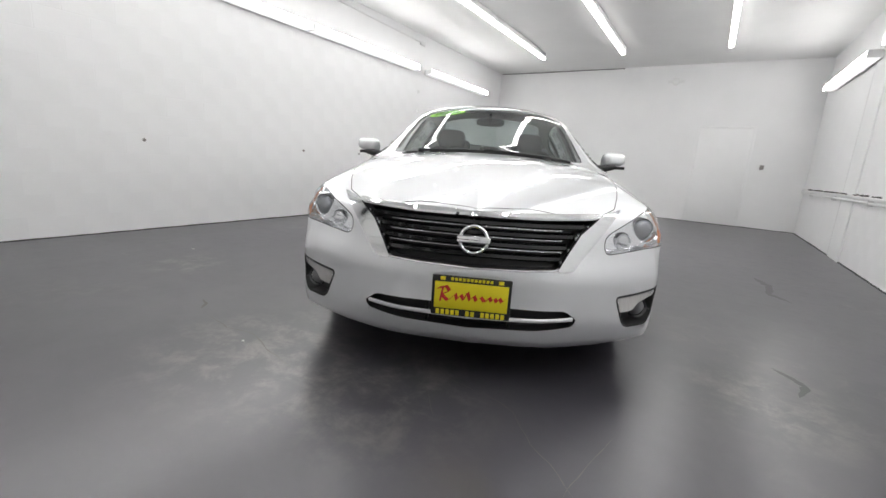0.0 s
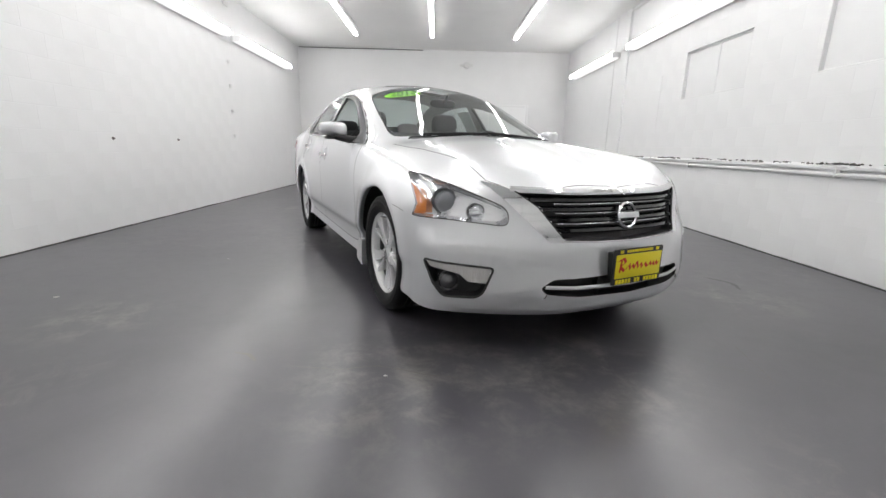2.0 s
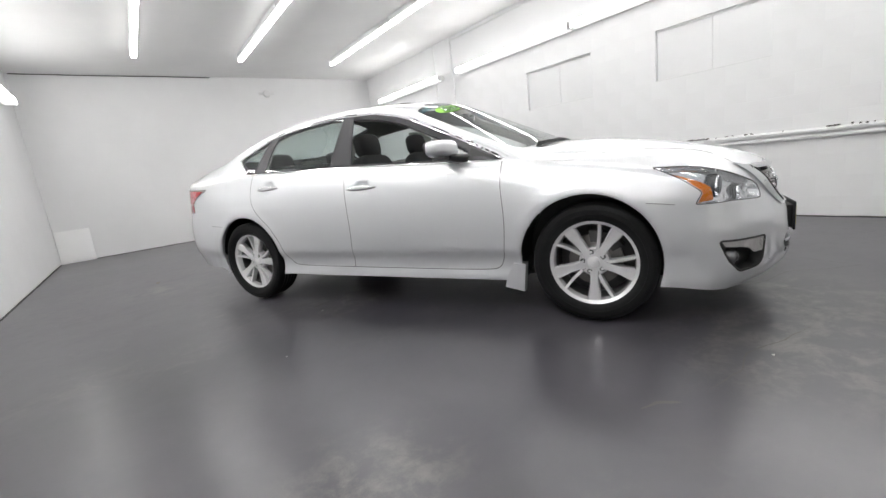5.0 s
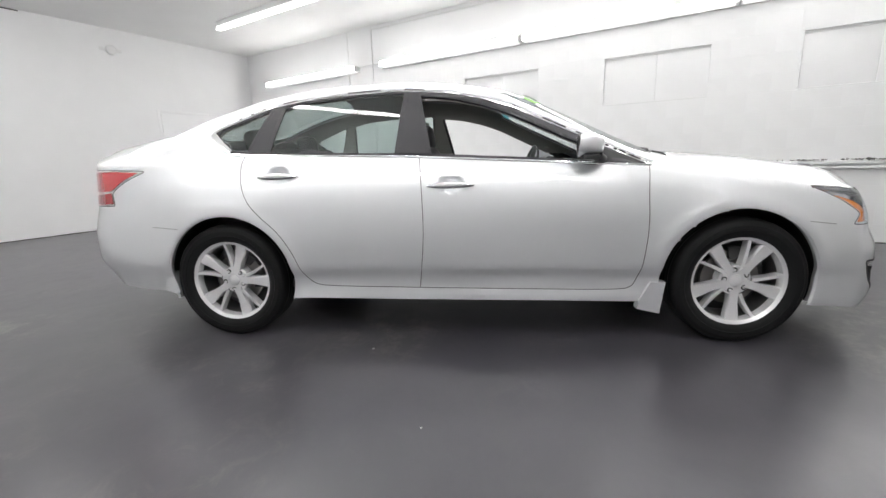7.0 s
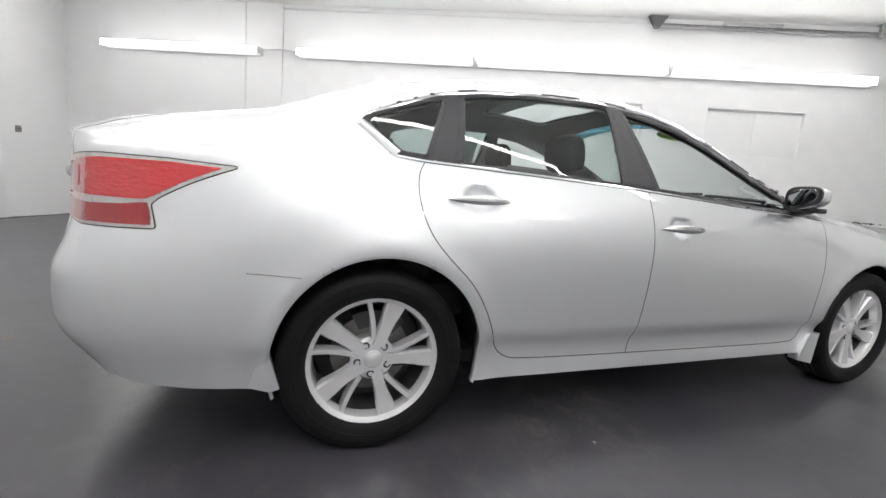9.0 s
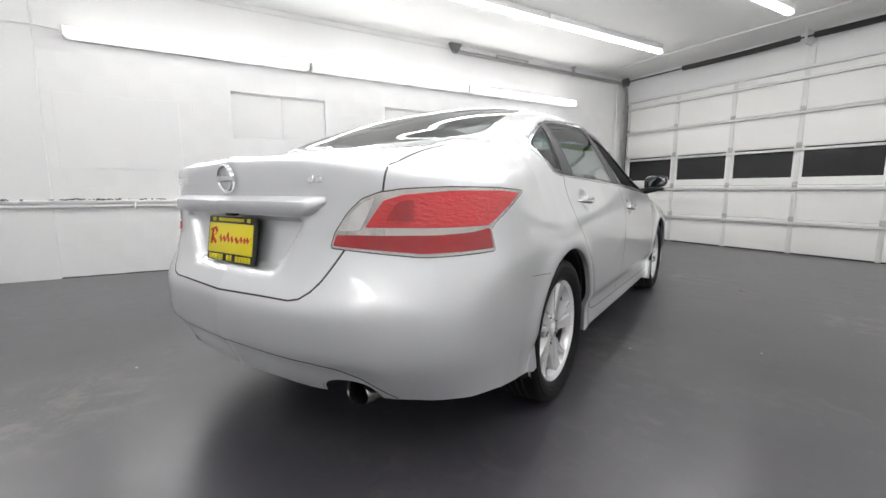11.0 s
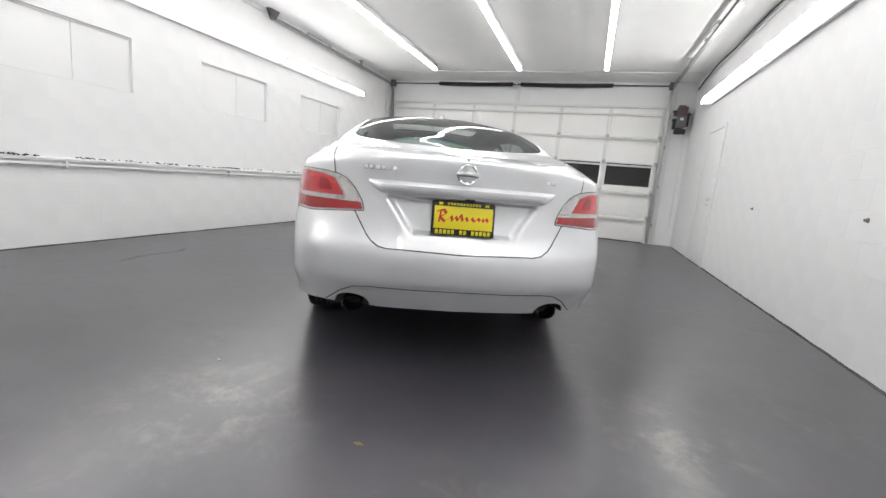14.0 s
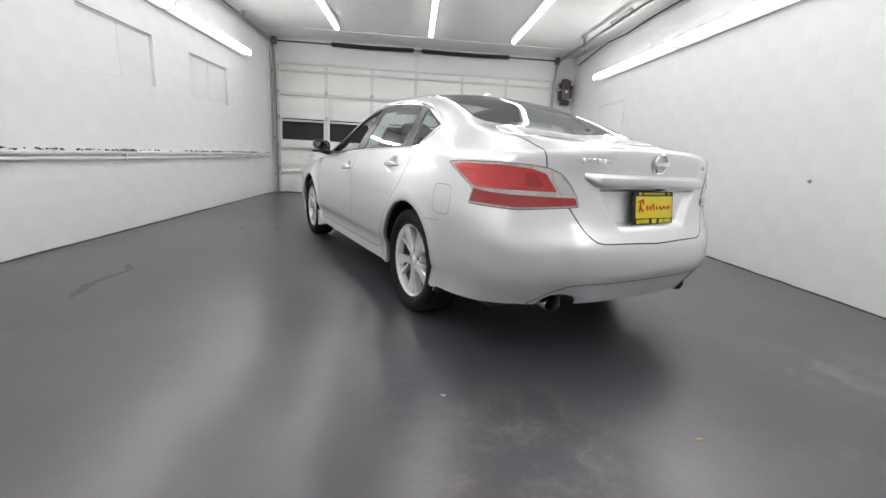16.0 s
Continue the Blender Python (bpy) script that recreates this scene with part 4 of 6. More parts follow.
cut("quarter_glass", SIDE, rounded([(-1.432, 1.166), (-1.315, 1.075), (-1.225, 1.070), (-1.125, 1.298), (-1.40, 1.198)], 0.015), upper, ["pillar"])
cut("rear_door_glass", SIDE, rounded([(-1.105, 1.058), (-0.375, 1.032), (-0.345, 1.362), (-0.56, 1.362), (-0.74, 1.352), (-0.95, 1.33), (-1.06, 1.30)], 0.02), upper, ["pillar"])
cut("front_opening", SIDE, rounded([(-0.205, 1.026), (0.69, 0.967), (0.69, 1.008), (0.53, 1.084), (0.218, 1.230), (0.08, 1.280), (-0.09, 1.322), (-0.277, 1.345)], 0.02), upper, ["pillar"])
front = lambda p: p[:, 1] > 1.5
cut("headlight", LIGHT_F, HEADLIGHT, front)
cut("amber", LIGHT_F, AMBER, front, ["headlight"])
cut("fog_bay", LIGHT_F, FOG, front)
cut("grille_hole", FRONT, GRILLE, front)
cut("intake_hole", FRONT, INTAKE, front)
rear = lambda p: p[:, 1] < -1.6
TAIL_IN = rounded(tail_fit([(-0.408, 0.967), (-0.52, 0.881), (-0.545, 0.865), (-0.70, 0.864), (-0.94, 0.864), (-0.910, 0.905), (-0.880, 0.945), (-0.817, 0.963), (-0.675, 0.974), (-0.5, 0.975)]), 0.008)
TAIL_CLEAR = rounded(tail_fit([(-1.028, 0.852), (-0.990, 0.902), (-0.945, 0.940), (-0.905, 0.957), (-0.918, 0.925), (-0.940, 0.885), (-0.958, 0.853)]), 0.006)
TAIL_LOW = rounded(tail_fit([(-1.046, 0.806), (-0.76, 0.787), (-0.526, 0.793), (-0.540, 0.857), (-0.60, 0.848), (-0.70, 0.843), (-0.90, 0.841), (-1.033, 0.840)]), 0.006)
cut("exhaust_hole", REAR, rounded([(0.43, 0.20), (0.432, 0.33), (0.455, 0.363), (0.50, 0.378), (0.55, 0.378), (0.595, 0.363), (0.618, 0.33), (0.625, 0.20)], 0.03), lambda p: (p[:, 1] < -2.2) & (p[:, 2] < 0.45))
NORMAL = grid_normals()


def faces_of(*names):
    return Q[np.isin(label_of, [REGIONS.index(n) for n in names])]


def panel(bm, quads, side=0, lift=0.0, along=None):
    """Faces of the grid into a mesh: side 1 right, -1 left, 0 both halves. lift moves them out along the normal, or back along a direction."""
    for sg in (1, -1) if side == 0 else (side,):
        got = {}
        for f in quads:
            vs = []
            for k in (f if sg > 0 else f[::-1]):
                if k not in got:
                    p = P[k] + lift * (NORMAL[k] if along is None else np.array(along))
                    got[k] = bm.verts.new((sg * p[0], p[1], p[2]))
                if got[k] not in vs:
                    vs.append(got[k])
            if len(vs) > 2:
                try:
                    bm.faces.new(vs)
                except ValueError:
                    pass
    bmesh.ops.remove_doubles(bm, verts=bm.verts, dist=0.0003)
    return bm


def raw(bm, name, mat, angle=40):
    me = bpy.data.meshes.new(name)
    bm.to_mesh(me)
    bm.free()
    me.materials.append(mat)
    me.shade_smooth()
    me.set_sharp_from_angle(angle=radians(angle))
    return me


def skin(name, region, mat, side=0, lbl="", lift=0.0, parent=None, thick=0.0, along=None):
    bm = panel(bmesh.new(), faces_of(*([region] if isinstance(region, str) else region)), side, lift, along)
    ob = part(name, raw(bm, name, mat), mat, parent or car, lbl)
    if thick:
        s = ob.modifiers.new("thickness", "SOLIDIFY")
        s.thickness, s.offset = thick, -1
    return ob


def bowl(name, region, axes, depth, mat, side=0, parent=None, shrink=0.92, lbl=""):
    """A recess behind an opening: walls and a floor set back along the axis."""
    quads = faces_of(*([region] if isinstance(region, str) else region))
    bm = panel(bmesh.new(), quads, 1 if side else 0)
    got = bmesh.ops.extrude_face_region(bm, geom=bm.faces[:])
    vs = [v for v in got["geom"] if isinstance(v, bmesh.types.BMVert)]
    D = Vector(axes[2])
    mid = sum((v.co for v in vs), Vector()) / len(vs)
    for v in vs:
        v.co = mid + (v.co - mid) * shrink - D * depth
    back = set(vs)
    old = [f for f in bm.faces if not any(v in back for v in f.verts)]
    bmesh.ops.delete(bm, geom=old, context="FACES")
    if side < 0:
        for v in bm.verts:
            v.co.x = -v.co.x
    return part(name, bm, mat, parent or car, lbl)


def on_body(axes, a, b):
    A, B, D = axes
    hit, n, _, _ = FULL.ray_cast(A * a + B * b + D * 4, -D, 8)
    return (hit, n) if hit is not None else (None, None)


def dense(pts, step=0.012, closed=False):
    pts = [np.array(p, float) for p in pts]
    if closed:
        pts.append(pts[0])
    out = []
    for a, b in zip(pts, pts[1:]):
        n = max(1, int(np.linalg.norm(b - a) / step))
        out += [a + (b - a) * k / n for k in range(n)]
    return out + [pts[-1]]


def curved(pts):
    """The line with its corners cut three times over."""
    pts = [np.array(p, float) for p in pts]
    for _ in range(3):
        pts = [pts[0]] + [a + (b - a) * f for a, b in zip(pts, pts[1:]) for f in (0.25, 0.75)] + [pts[-1]]
    return pts


def strip(bm, axes, pts, width, proud, closed=False, side=1, sink=0.004):
    """A moulding along a line on the body, with a rounded section."""
    line = []
    for a, b in dense(pts, closed=closed):
        hit, n = on_body(axes, a, b)
        if hit is not None:
            line.append((hit, n))
    pad = line[-5:-1] + line + line[1:5] if closed else [line[0]] * 4 + line + [line[-1]] * 4
    line = [(p, sum((pad[k + j][1] for j in range(9)), Vector()).normalized()) for k, (p, n) in enumerate(line)]
    rings = []
    for k, (p, n) in enumerate(line):
        a = line[max(k - 1, 0)][0] if not (closed and k == 0) else line[-2][0]
        b = line[min(k + 1, len(line) - 1)][0] if not (closed and k == len(line) - 1) else line[1][0]
        d = (b - a)
        if d.length < 1e-6:
            continue
        w = d.normalized().cross(n).normalized() * (width / 2)
        ring = [p - w - n * sink, p - w + n * proud * 0.4, p - w * 0.5 + n * proud, p + w * 0.5 + n * proud, p + w + n * proud * 0.4, p + w - n * sink]
        rings.append([bm.verts.new((side * v.x, v.y, v.z)) for v in ring])
    for u, v in zip(rings, rings[1:]):
        for j in range(5):
            bm.faces.new((u[j], u[j + 1], v[j + 1], v[j]))
    return bm


def decal(name, axes, poly, lift, mat, side=1, parent=None, lbl="", step=0.012):
    """A thin skin of the given outline laid on the body."""
    edge = [Vector(p) for p in dense([tuple(q) for q in poly], step, True)[:-1]]
    lo, hi = np.min(poly, 0), np.max(poly, 0)
    gx, gy = np.meshgrid(np.arange(lo[0], hi[0], step), np.arange(lo[1], hi[1], step))
    g = np.stack([gx.ravel(), gy.ravel()], -1)
    g = g[inside_depth(g, np.array(poly)) > step * 0.5]
    pts, _, tris, *_ = delaunay_2d_cdt(edge + [Vector(p) for p in g], [], [list(range(len(edge)))], 1, 1e-6)
    bm = bmesh.new()
    vs = []
    for p in pts:
        hit, n = on_body(axes, p.x, p.y)
        if hit is None:
            hit, n = Vector((0, 0, 0)), Vector((0, 0, 1))
        q = hit + n * lift
        vs.append(bm.verts.new((side * q.x, q.y, q.z)))
    for t in tris:
        bm.faces.new([vs[k] for k in (t if side > 0 else t[::-1])])
    rim = [e for e in bm.edges if len(e.link_faces) == 1]
    got = bmesh.ops.extrude_edge_only(bm, edges=rim)
    for v in got["geom"]:
        if isinstance(v, bmesh.types.BMVert):
            near = FULL.find_nearest(Vector((v.co.x, v.co.y, v.co.z)))
            v.co = near[0] - near[1] * 0.004
    return part(name, bm, mat, parent or car, lbl)


M_PGAP = material("panel_gap", (0.03, 0.03, 0.03), 0.7)
M_GAP2 = material("door_gap", (0.10, 0.10, 0.105), 0.7)
M_FAINT = material("faint_panel_gap", (0.16, 0.16, 0.165), 0.6)
M_PILLAR = material("satin_pillar_trim", (0.030, 0.029, 0.034), 0.38)
M_LENS = glass("clear_lamp_lens", (0.95, 0.96, 0.97))
M_REFL = bump(material("lamp_reflector", (0.93, 0.93, 0.94), 0.12, 0.8), 13, 0.35, 0.012, 1)
M_AMBER = material("amber_reflector", (0.75, 0.20, 0.01), 0.2, coat=0.6)
M_RED = bump(material("red_lamp_lens", (0.60, 0.035, 0.042), 0.14, 0.25, coat=1.0), 45, 0.7, 0.006, 2, (1, 1, 2.5))
M_DEEPRED = bump(material("deep_red_lens", (0.36, 0.014, 0.02), 0.14, 0.2, coat=1.0), 60, 0.6, 0.004, 2, (1, 1, 0.4))
M_PROJ = material("projector_glass", (0.34, 0.35, 0.37), 0.07, 0.6, coat=1.0)
M_CLEARLENS = bump(material("ribbed_clear_lens", (0.74, 0.72, 0.71), 0.18, 0.6, coat=1.0), 60, 0.8, 0.006, 2, (1, 1, 0.2))
M_CLEARBASE = bump(material("clear_lamp_cover", (0.60, 0.565, 0.55), 0.14, 0.8, coat=1.0), 55, 0.8, 0.008, 2, (1, 1, 0.35))
M_FOG = material("fog_lamp_glass", (0.20, 0.20, 0.21), 0.06, 0.5, coat=1.0)
M_TIP = material("sooty_steel", (0.38, 0.37, 0.36), 0.2, 1.0)
# darker grey that paints in the shade inside the rim
M_BARREL = material("shaded_barrel", (0.10, 0.10, 0.10), 0.5, 0.5)
M_DISC = material("brake_disc_steel", (0.20, 0.19, 0.185), 0.45, 0.8)
M_GREYRIM = material("dark_lamp_rim", (0.10, 0.10, 0.105), 0.25, 0.3, coat=0.5)
M_SLATEDGE = material("slat_highlight_metal", (0.40, 0.40, 0.41), 0.2, 1.0)
M_HANDLE = material("bright_silver_handle", (0.74, 0.75, 0.76), 0.16, 0.9, coat=1.0)
M_GLOSSBLACK = material("gloss_black", (0.012, 0.012, 0.013), 0.12, coat=0.5)
M_CLOTH = bump(material("charcoal_cloth", (0.035, 0.034, 0.035), 0.9), 220, 0.4, 0.001)
M_LINER = material("grey_headliner", (0.36, 0.35, 0.33), 0.9)
M_INNER = material("dark_interior_plastic", (0.03, 0.03, 0.031), 0.6)
M_MIRROR = material("mirror_glass", (0.45, 0.46, 0.48), 0.01, 1.0)
M_YELLOW = material("yellow_plate", (0.80, 0.68, 0.02), 0.45)
M_INK = material("red_print", (0.55, 0.03, 0.02), 0.5)
M_GREEN = material("lime_green_sticker", (0.30, 0.72, 0.06), 0.5)
M_TINTBAND = glass("blue_shade_band", (0.16, 0.52, 0.64))
M_DARKGLASS = glass("dark_sunroof_glass", (0.10, 0.11, 0.11))

# panels
skin("body", "body", M_PAINT)
skin("hood", "hood", M_PAINT)
skin("trunk_lid", "trunk_lid", M_PAINT)
skin("cowl", "cowl", M_BLACK, lift=-0.008)
skin("windscreen", "windscreen", M_WSHIELD, lbl="curved laminated glass windscreen")
skin("rear_window", "rear_window", M_GLASS, lbl="tinted rear window")
for sd in (1, -1):
    for nm in ("front_door", "rear_door"):
        d = skin(nm, nm, M_PAINT, sd)
        zc, y0, y1 = (0.923, -1.158, -0.918) if nm == "rear_door" else (0.858, -0.21, 0.038)
        yc = (y0 + y1) / 2
        hit, n = on_body(SIDE, y0, zc)
        X = hit.x
        bm = bmesh.new()
        pts = []
        for k in range(17):
            t = k / 16
            e = math.sin(math.pi * t)
            pts.append((sd * (X + 0.004 + 0.026 * e**0.6), y0 + (y1 - y0) * t, zc + 0.004 * e))
        rings = []
        for k, p in enumerate(pts):
            h = 0.005 + 0.0135 * math.sin(math.pi * k / 16) ** 0.8
            rings.append([bm.verts.new((p[0] + sd * 0.008 * math.cos(a), p[1], p[2] + h * math.sin(a))) for a in np.linspace(0, 2 * math.pi, 11)[:-1]])
        for u, v in zip(rings, rings[1:]):
            for j in range(10):
                bm.faces.new((u[j], u[(j + 1) % 10], v[(j + 1) % 10], v[j]))
        bm.faces.new(rings[0])
        bm.faces.new(rings[-1])
        part("handle", bm, M_HANDLE, d, "bright silver pull handle")
    skin("pillar_trim", "pillar", M_PILLAR, sd, "dark satin pillar trim", thick=0.012)
    skin("quarter_glass", "quarter_glass", M_GLASS, sd, "tinted quarter window")
    skin("rear_door_glass", "rear_door_glass", M_GLASS, sd, "tinted door window, closed")
    hl = skin("headlight", "headlight", M_LENS, sd, "clear swept-back headlight", lift=0.001)
    bowl("reflector", ["headlight", "amber"], LIGHT_F, 0.038, M_REFL, sd, hl, 0.9)
    decal("amber_reflector", LIGHT_F, AMBER, -0.005, M_AMBER, sd, hl, "amber side reflector")
    skin("amber_cover", "amber", M_LENS, sd, "", lift=0.001, parent=hl)
    for a, b, r, dep in ((-0.616, 0.695, 0.043, 0.03), (-0.76, 0.650, 0.030, 0.028)):
        hit, n = on_body(LIGHT_F, a, b)
        D = Vector((0.25, 0.968, 0))
        c = hit - LIGHT_F[2] * dep
        fl = Matrix.Diagonal((sd, 1, 1, 1))
        bm = bmesh.new()
        rings = lathe(bm, [(r, 0.0), (r * 1.18, 0.006), (r * 1.22, 0.0), (r * 1.2, -0.03)], 28, "Y")
        bmesh.ops.transform(bm, matrix=fl @ Matrix.Translation(c) @ pose(0, 0, 0, 0, 0, -14), verts=bm.verts)
        part("bezel", bm, M_CHROME, hl)
        bm = bmesh.new()
        lathe(bm, [(r * 1.22, -0.010), (r * 1.34, -0.004), (r * 1.38, -0.012), (r * 1.38, -0.035)], 28, "Y")
        bmesh.ops.transform(bm, matrix=fl @ Matrix.Translation(c) @ pose(0, 0, 0, 0, 0, -14), verts=bm.verts)
        part("shroud", bm, M_GREYRIM, hl)
        bm = bmesh.new()
        lathe(bm, [(r * math.sin(t), 0.35 * r * math.cos(t)) for t in np.linspace(0.02, math.pi / 2, 8)], 28, "Y")
        bmesh.ops.transform(bm, matrix=fl @ Matrix.Translation(c) @ pose(0, 0, 0, 0, 0, -14), verts=bm.verts)
        part("projector_lens", bm, M_PROJ if r > 0.04 else M_REFL, hl)
    bm = strip(bmesh.new(), LIGHT_F, HEADLIGHT, 0.004, 0.0012, True, sd)
    part("seal", bm, M_PGAP, hl)
    fb = bowl("fog_lamp_bay", "fog_bay", LIGHT_F, 0.055, M_BLACK, sd, None, 0.86, "black fog lamp recess")
    hit, n = on_body(LIGHT_F, -0.655, 0.345)
    c = hit - LIGHT_F[2] * 0.04
    bm = bmesh.new()
    lathe(bm, [(0.002, 0.022), (0.02, 0.018), (0.034, 0.008), (0.040, 0.0), (0.046, 0.006), (0.05, -0.01), (0.05, -0.03)], 26, "Y")
    bmesh.ops.transform(bm, matrix=Matrix.Diagonal((sd, 1, 1, 1)) @ Matrix.Translation(c) @ pose(0, 0, 0, 0, 0, -12), verts=bm.verts)
    part("fog_lamp", bm, M_FOG, fb)
    decal("turn_signal", LIGHT_F, rounded([(-0.545, 0.437), (-0.70, 0.430), (-0.848, 0.419), (-0.832, 0.352), (-0.745, 0.356), (-0.705, 0.388), (-0.63, 0.402), (-0.565, 0.410)], 0.008), -0.004, M_CLEARLENS, sd, fb, "clear turn signal lens")
    part("bay_rim", strip(bmesh.new(), LIGHT_F, FOG, 0.010, 0.0015, True, sd), M_PGAP, fb)
    tl = decal("tail_light", LIGHT_R, TAIL, 0.002, M_CLEARBASE, sd, car, "red wraparound tail light with a clear section")
    decal("red_lens", LIGHT_R, TAIL_IN, 0.005, M_RED, sd, tl, "red lamp lens")
    decal("reversing_lens", LIGHT_R, TAIL_CLEAR, 0.005, M_CLEARLENS, sd, tl, "ribbed clear reversing lens")
    decal("bulb_chamber", LIGHT_R, rounded(tail_fit([(-0.785, 0.884), (-0.872, 0.884), (-0.865, 0.90), (-0.838, 0.940), (-0.785, 0.950)]), 0.015), 0.0065, M_DEEPRED, sd, tl, "deep red bulb chamber")
    decal("lower_lens", LIGHT_R, TAIL_LOW, 0.0065, M_DEEPRED, sd, tl, "deep red lower lens")
    part("seal", strip(bmesh.new(), LIGHT_R, TAIL, 0.007, 0.0015, True, sd), M_PGAP, tl)
    # bright trim round the side windows
    part("window_trim", strip(bmesh.new(), SIDE, DLO, 0.013, 0.004, True, sd), M_CHROME, car, "chrome window surround")
    bm = strip(bmesh.new(), SIDE, [(-1.465, 1.168), (-1.335, 1.062)], 0.034, 0.004, False, sd)
    part("quarter_trim", bm, M_CHROME, car, "chrome quarter window trim")
    # painted screen pillar and roof rail above the window trim
    part("roof_rail", strip(bmesh.new(), SIDE, [(0.950, 0.952), (0.85, 1.002), (0.549, 1.146), (0.237, 1.291), (0.10, 1.332), (-0.085, 1.375), (-0.26, 1.391), (-0.42, 1.399), (-0.58, 1.394), (-0.74, 1.385), (-0.95, 1.365), (-1.15, 1.329), (-1.30, 1.272), (-1.43, 1.217)], 0.030, 0.007, False, sd), M_PAINT, car)
    # straight edges of the pillar trim
    for pts, w in (([(-0.202, 1.024), (-0.276, 1.343)], 0.030), ([(-0.374, 1.032), (-0.346, 1.362)], 0.024), ([(-1.104, 1.058), (-1.061, 1.300)], 0.024), ([(-1.222, 1.070), (-1.127, 1.296)], 0.020)):
        part("pillar_edge", strip(bmesh.new(), SIDE, pts, w, 0.0015, False, sd, 0.008), M_PILLAR, car)
    # shut lines
    for pts in ([(0.915, 0.93), (0.905, 0.80), (0.915, 0.66), (0.912, 0.54), (0.895, 0.40), (0.875, 0.335), (0.855, 0.305), (0.80, 0.289), (0.3, 0.292), (-0.272, 0.298), (-0.82, 0.306), (-0.885, 0.323), (-0.935, 0.375), (-0.975, 0.50), (-1.05, 0.625), (-1.145, 0.71), (-1.225, 0.80), (-1.262, 0.91), (-1.262, 1.0), (-1.24, 1.04)],
                [(-0.272, 0.298), (-0.250, 0.45), (-0.236, 0.60), (-0.236, 0.80), (-0.252, 1.01)]):
        part("door_gap", strip(bmesh.new(), SIDE, curved(pts), 0.0042, 0.0005, False, sd), M_GAP2, car)
    part("bumper_gap", strip(bmesh.new(), SIDE, [(1.655, 0.648), (1.78, 0.632)], 0.003, 0.0005, False, sd), M_FAINT, car)
    part("bumper_gap", strip(bmesh.new(), SIDE, [(-1.64, 0.648), (-1.70, 0.652), (-1.80, 0.66)], 0.0025, 0.0004, False, sd), M_FAINT, car)
    # wheel arch: painted lip and black liner
    for yc in (1.362, -1.366):
        bm, bl = bmesh.new(), bmesh.new()
        prev = prevl = None
        for t in np.radians(np.linspace(198, -18, 60)):
            y, z = yc + 0.372 * math.cos(t), 0.345 + 0.372 * math.sin(t)
            hit, n = on_body(SIDE, yc + 0.376 * math.cos(t), max(0.345 + 0.376 * math.sin(t), 0.24))
            X = hit.x if hit is not None else 0.88
            ring = [bm.verts.new((sd * (X + 0.002), yc + 0.379 * math.cos(t), 0.345 + 0.379 * math.sin(t))), bm.verts.new((sd * (X - 0.006), yc + 0.3695 * math.cos(t), 0.345 + 0.3695 * math.sin(t))), bm.verts.new((sd * (X - 0.03), y, z))]
            ringl = [bl.verts.new((sd * (X - 0.012), yc + 0.374 * math.cos(t), 0.345 + 0.374 * math.sin(t))), bl.verts.new((sd * (X - 0.03), yc + 0.395 * math.cos(t), 0.345 + 0.395 * math.sin(t))), bl.verts.new((sd * 0.56, yc + 0.395 * math.cos(t), 0.345 + 0.395 * math.sin(t))), bl.verts.new((sd * 0.56, yc, 0.3))]
            if prev:
                for j in range(2):
                    bm.faces.new((prev[j], prev[j + 1], ring[j + 1], ring[j]))
                for j in range(3):
                    bl.faces.new((prevl[j], prevl[j + 1], ringl[j + 1], ringl[j]))
            prev, prevl = ring, ringl
        part("arch_lip", bm, M_PAINT, car)
        part("arch_liner", bl, M_BLACK, car, "black wheel arch liner")
    # mud guards behind the wheels
    for y0 in (0.975, -1.735):
        bm = bmesh.new()
        if y0 > 0:
            ps = [(1.02, 0.335), (0.945, 0.335), (0.90, 0.245), (0.885, 0.19), (1.0, 0.165)]
        else:
            ps = [(-1.735, 0.39), (-1.755, 0.39), (-1.80, 0.285), (-1.73, 0.262), (-1.70, 0.27)]
        a = [bm.verts.new((sd * 0.893, y, z)) for y, z in ps]
        b = [bm.verts.new((sd * (0.84), y, z)) for y, z in ps]
        bm.faces.new(a)
        bm.faces.new(b[::-1])
        for k in range(5):
            bm.faces.new((a[k], a[(k + 1) % 5], b[(k + 1) % 5], b[k]))
        part("mud_guard", bm, M_PAINT, car, "silver mud guard")
    # door mirror
    mi = None
    bm = bmesh.new()
    bmesh.ops.create_uvsphere(bm, u_segments=28, v_segments=18, radius=1)
    for v in bm.verts:
        x, y, z = v.co
        k = lambda c, e: math.copysign(abs(c) ** e, c)
        x, y, z = k(x, 0.55), k(y, 0.75), k(z, 0.6)
        if y < 0:
            y = max(y * 0.9, -0.40)
        w = 1 - 0.18 * x
        v.co = (sd * (0.958 + 0.088 * x), 0.575 - 0.022 * x + 0.088 * y * (1 - 0.25 * max(x, 0)), 1.040 + 0.052 * z * w + 0.009 * x)
    mi = part("door_mirror", bm, M_PAINT, car, "silver door mirror on a black foot")
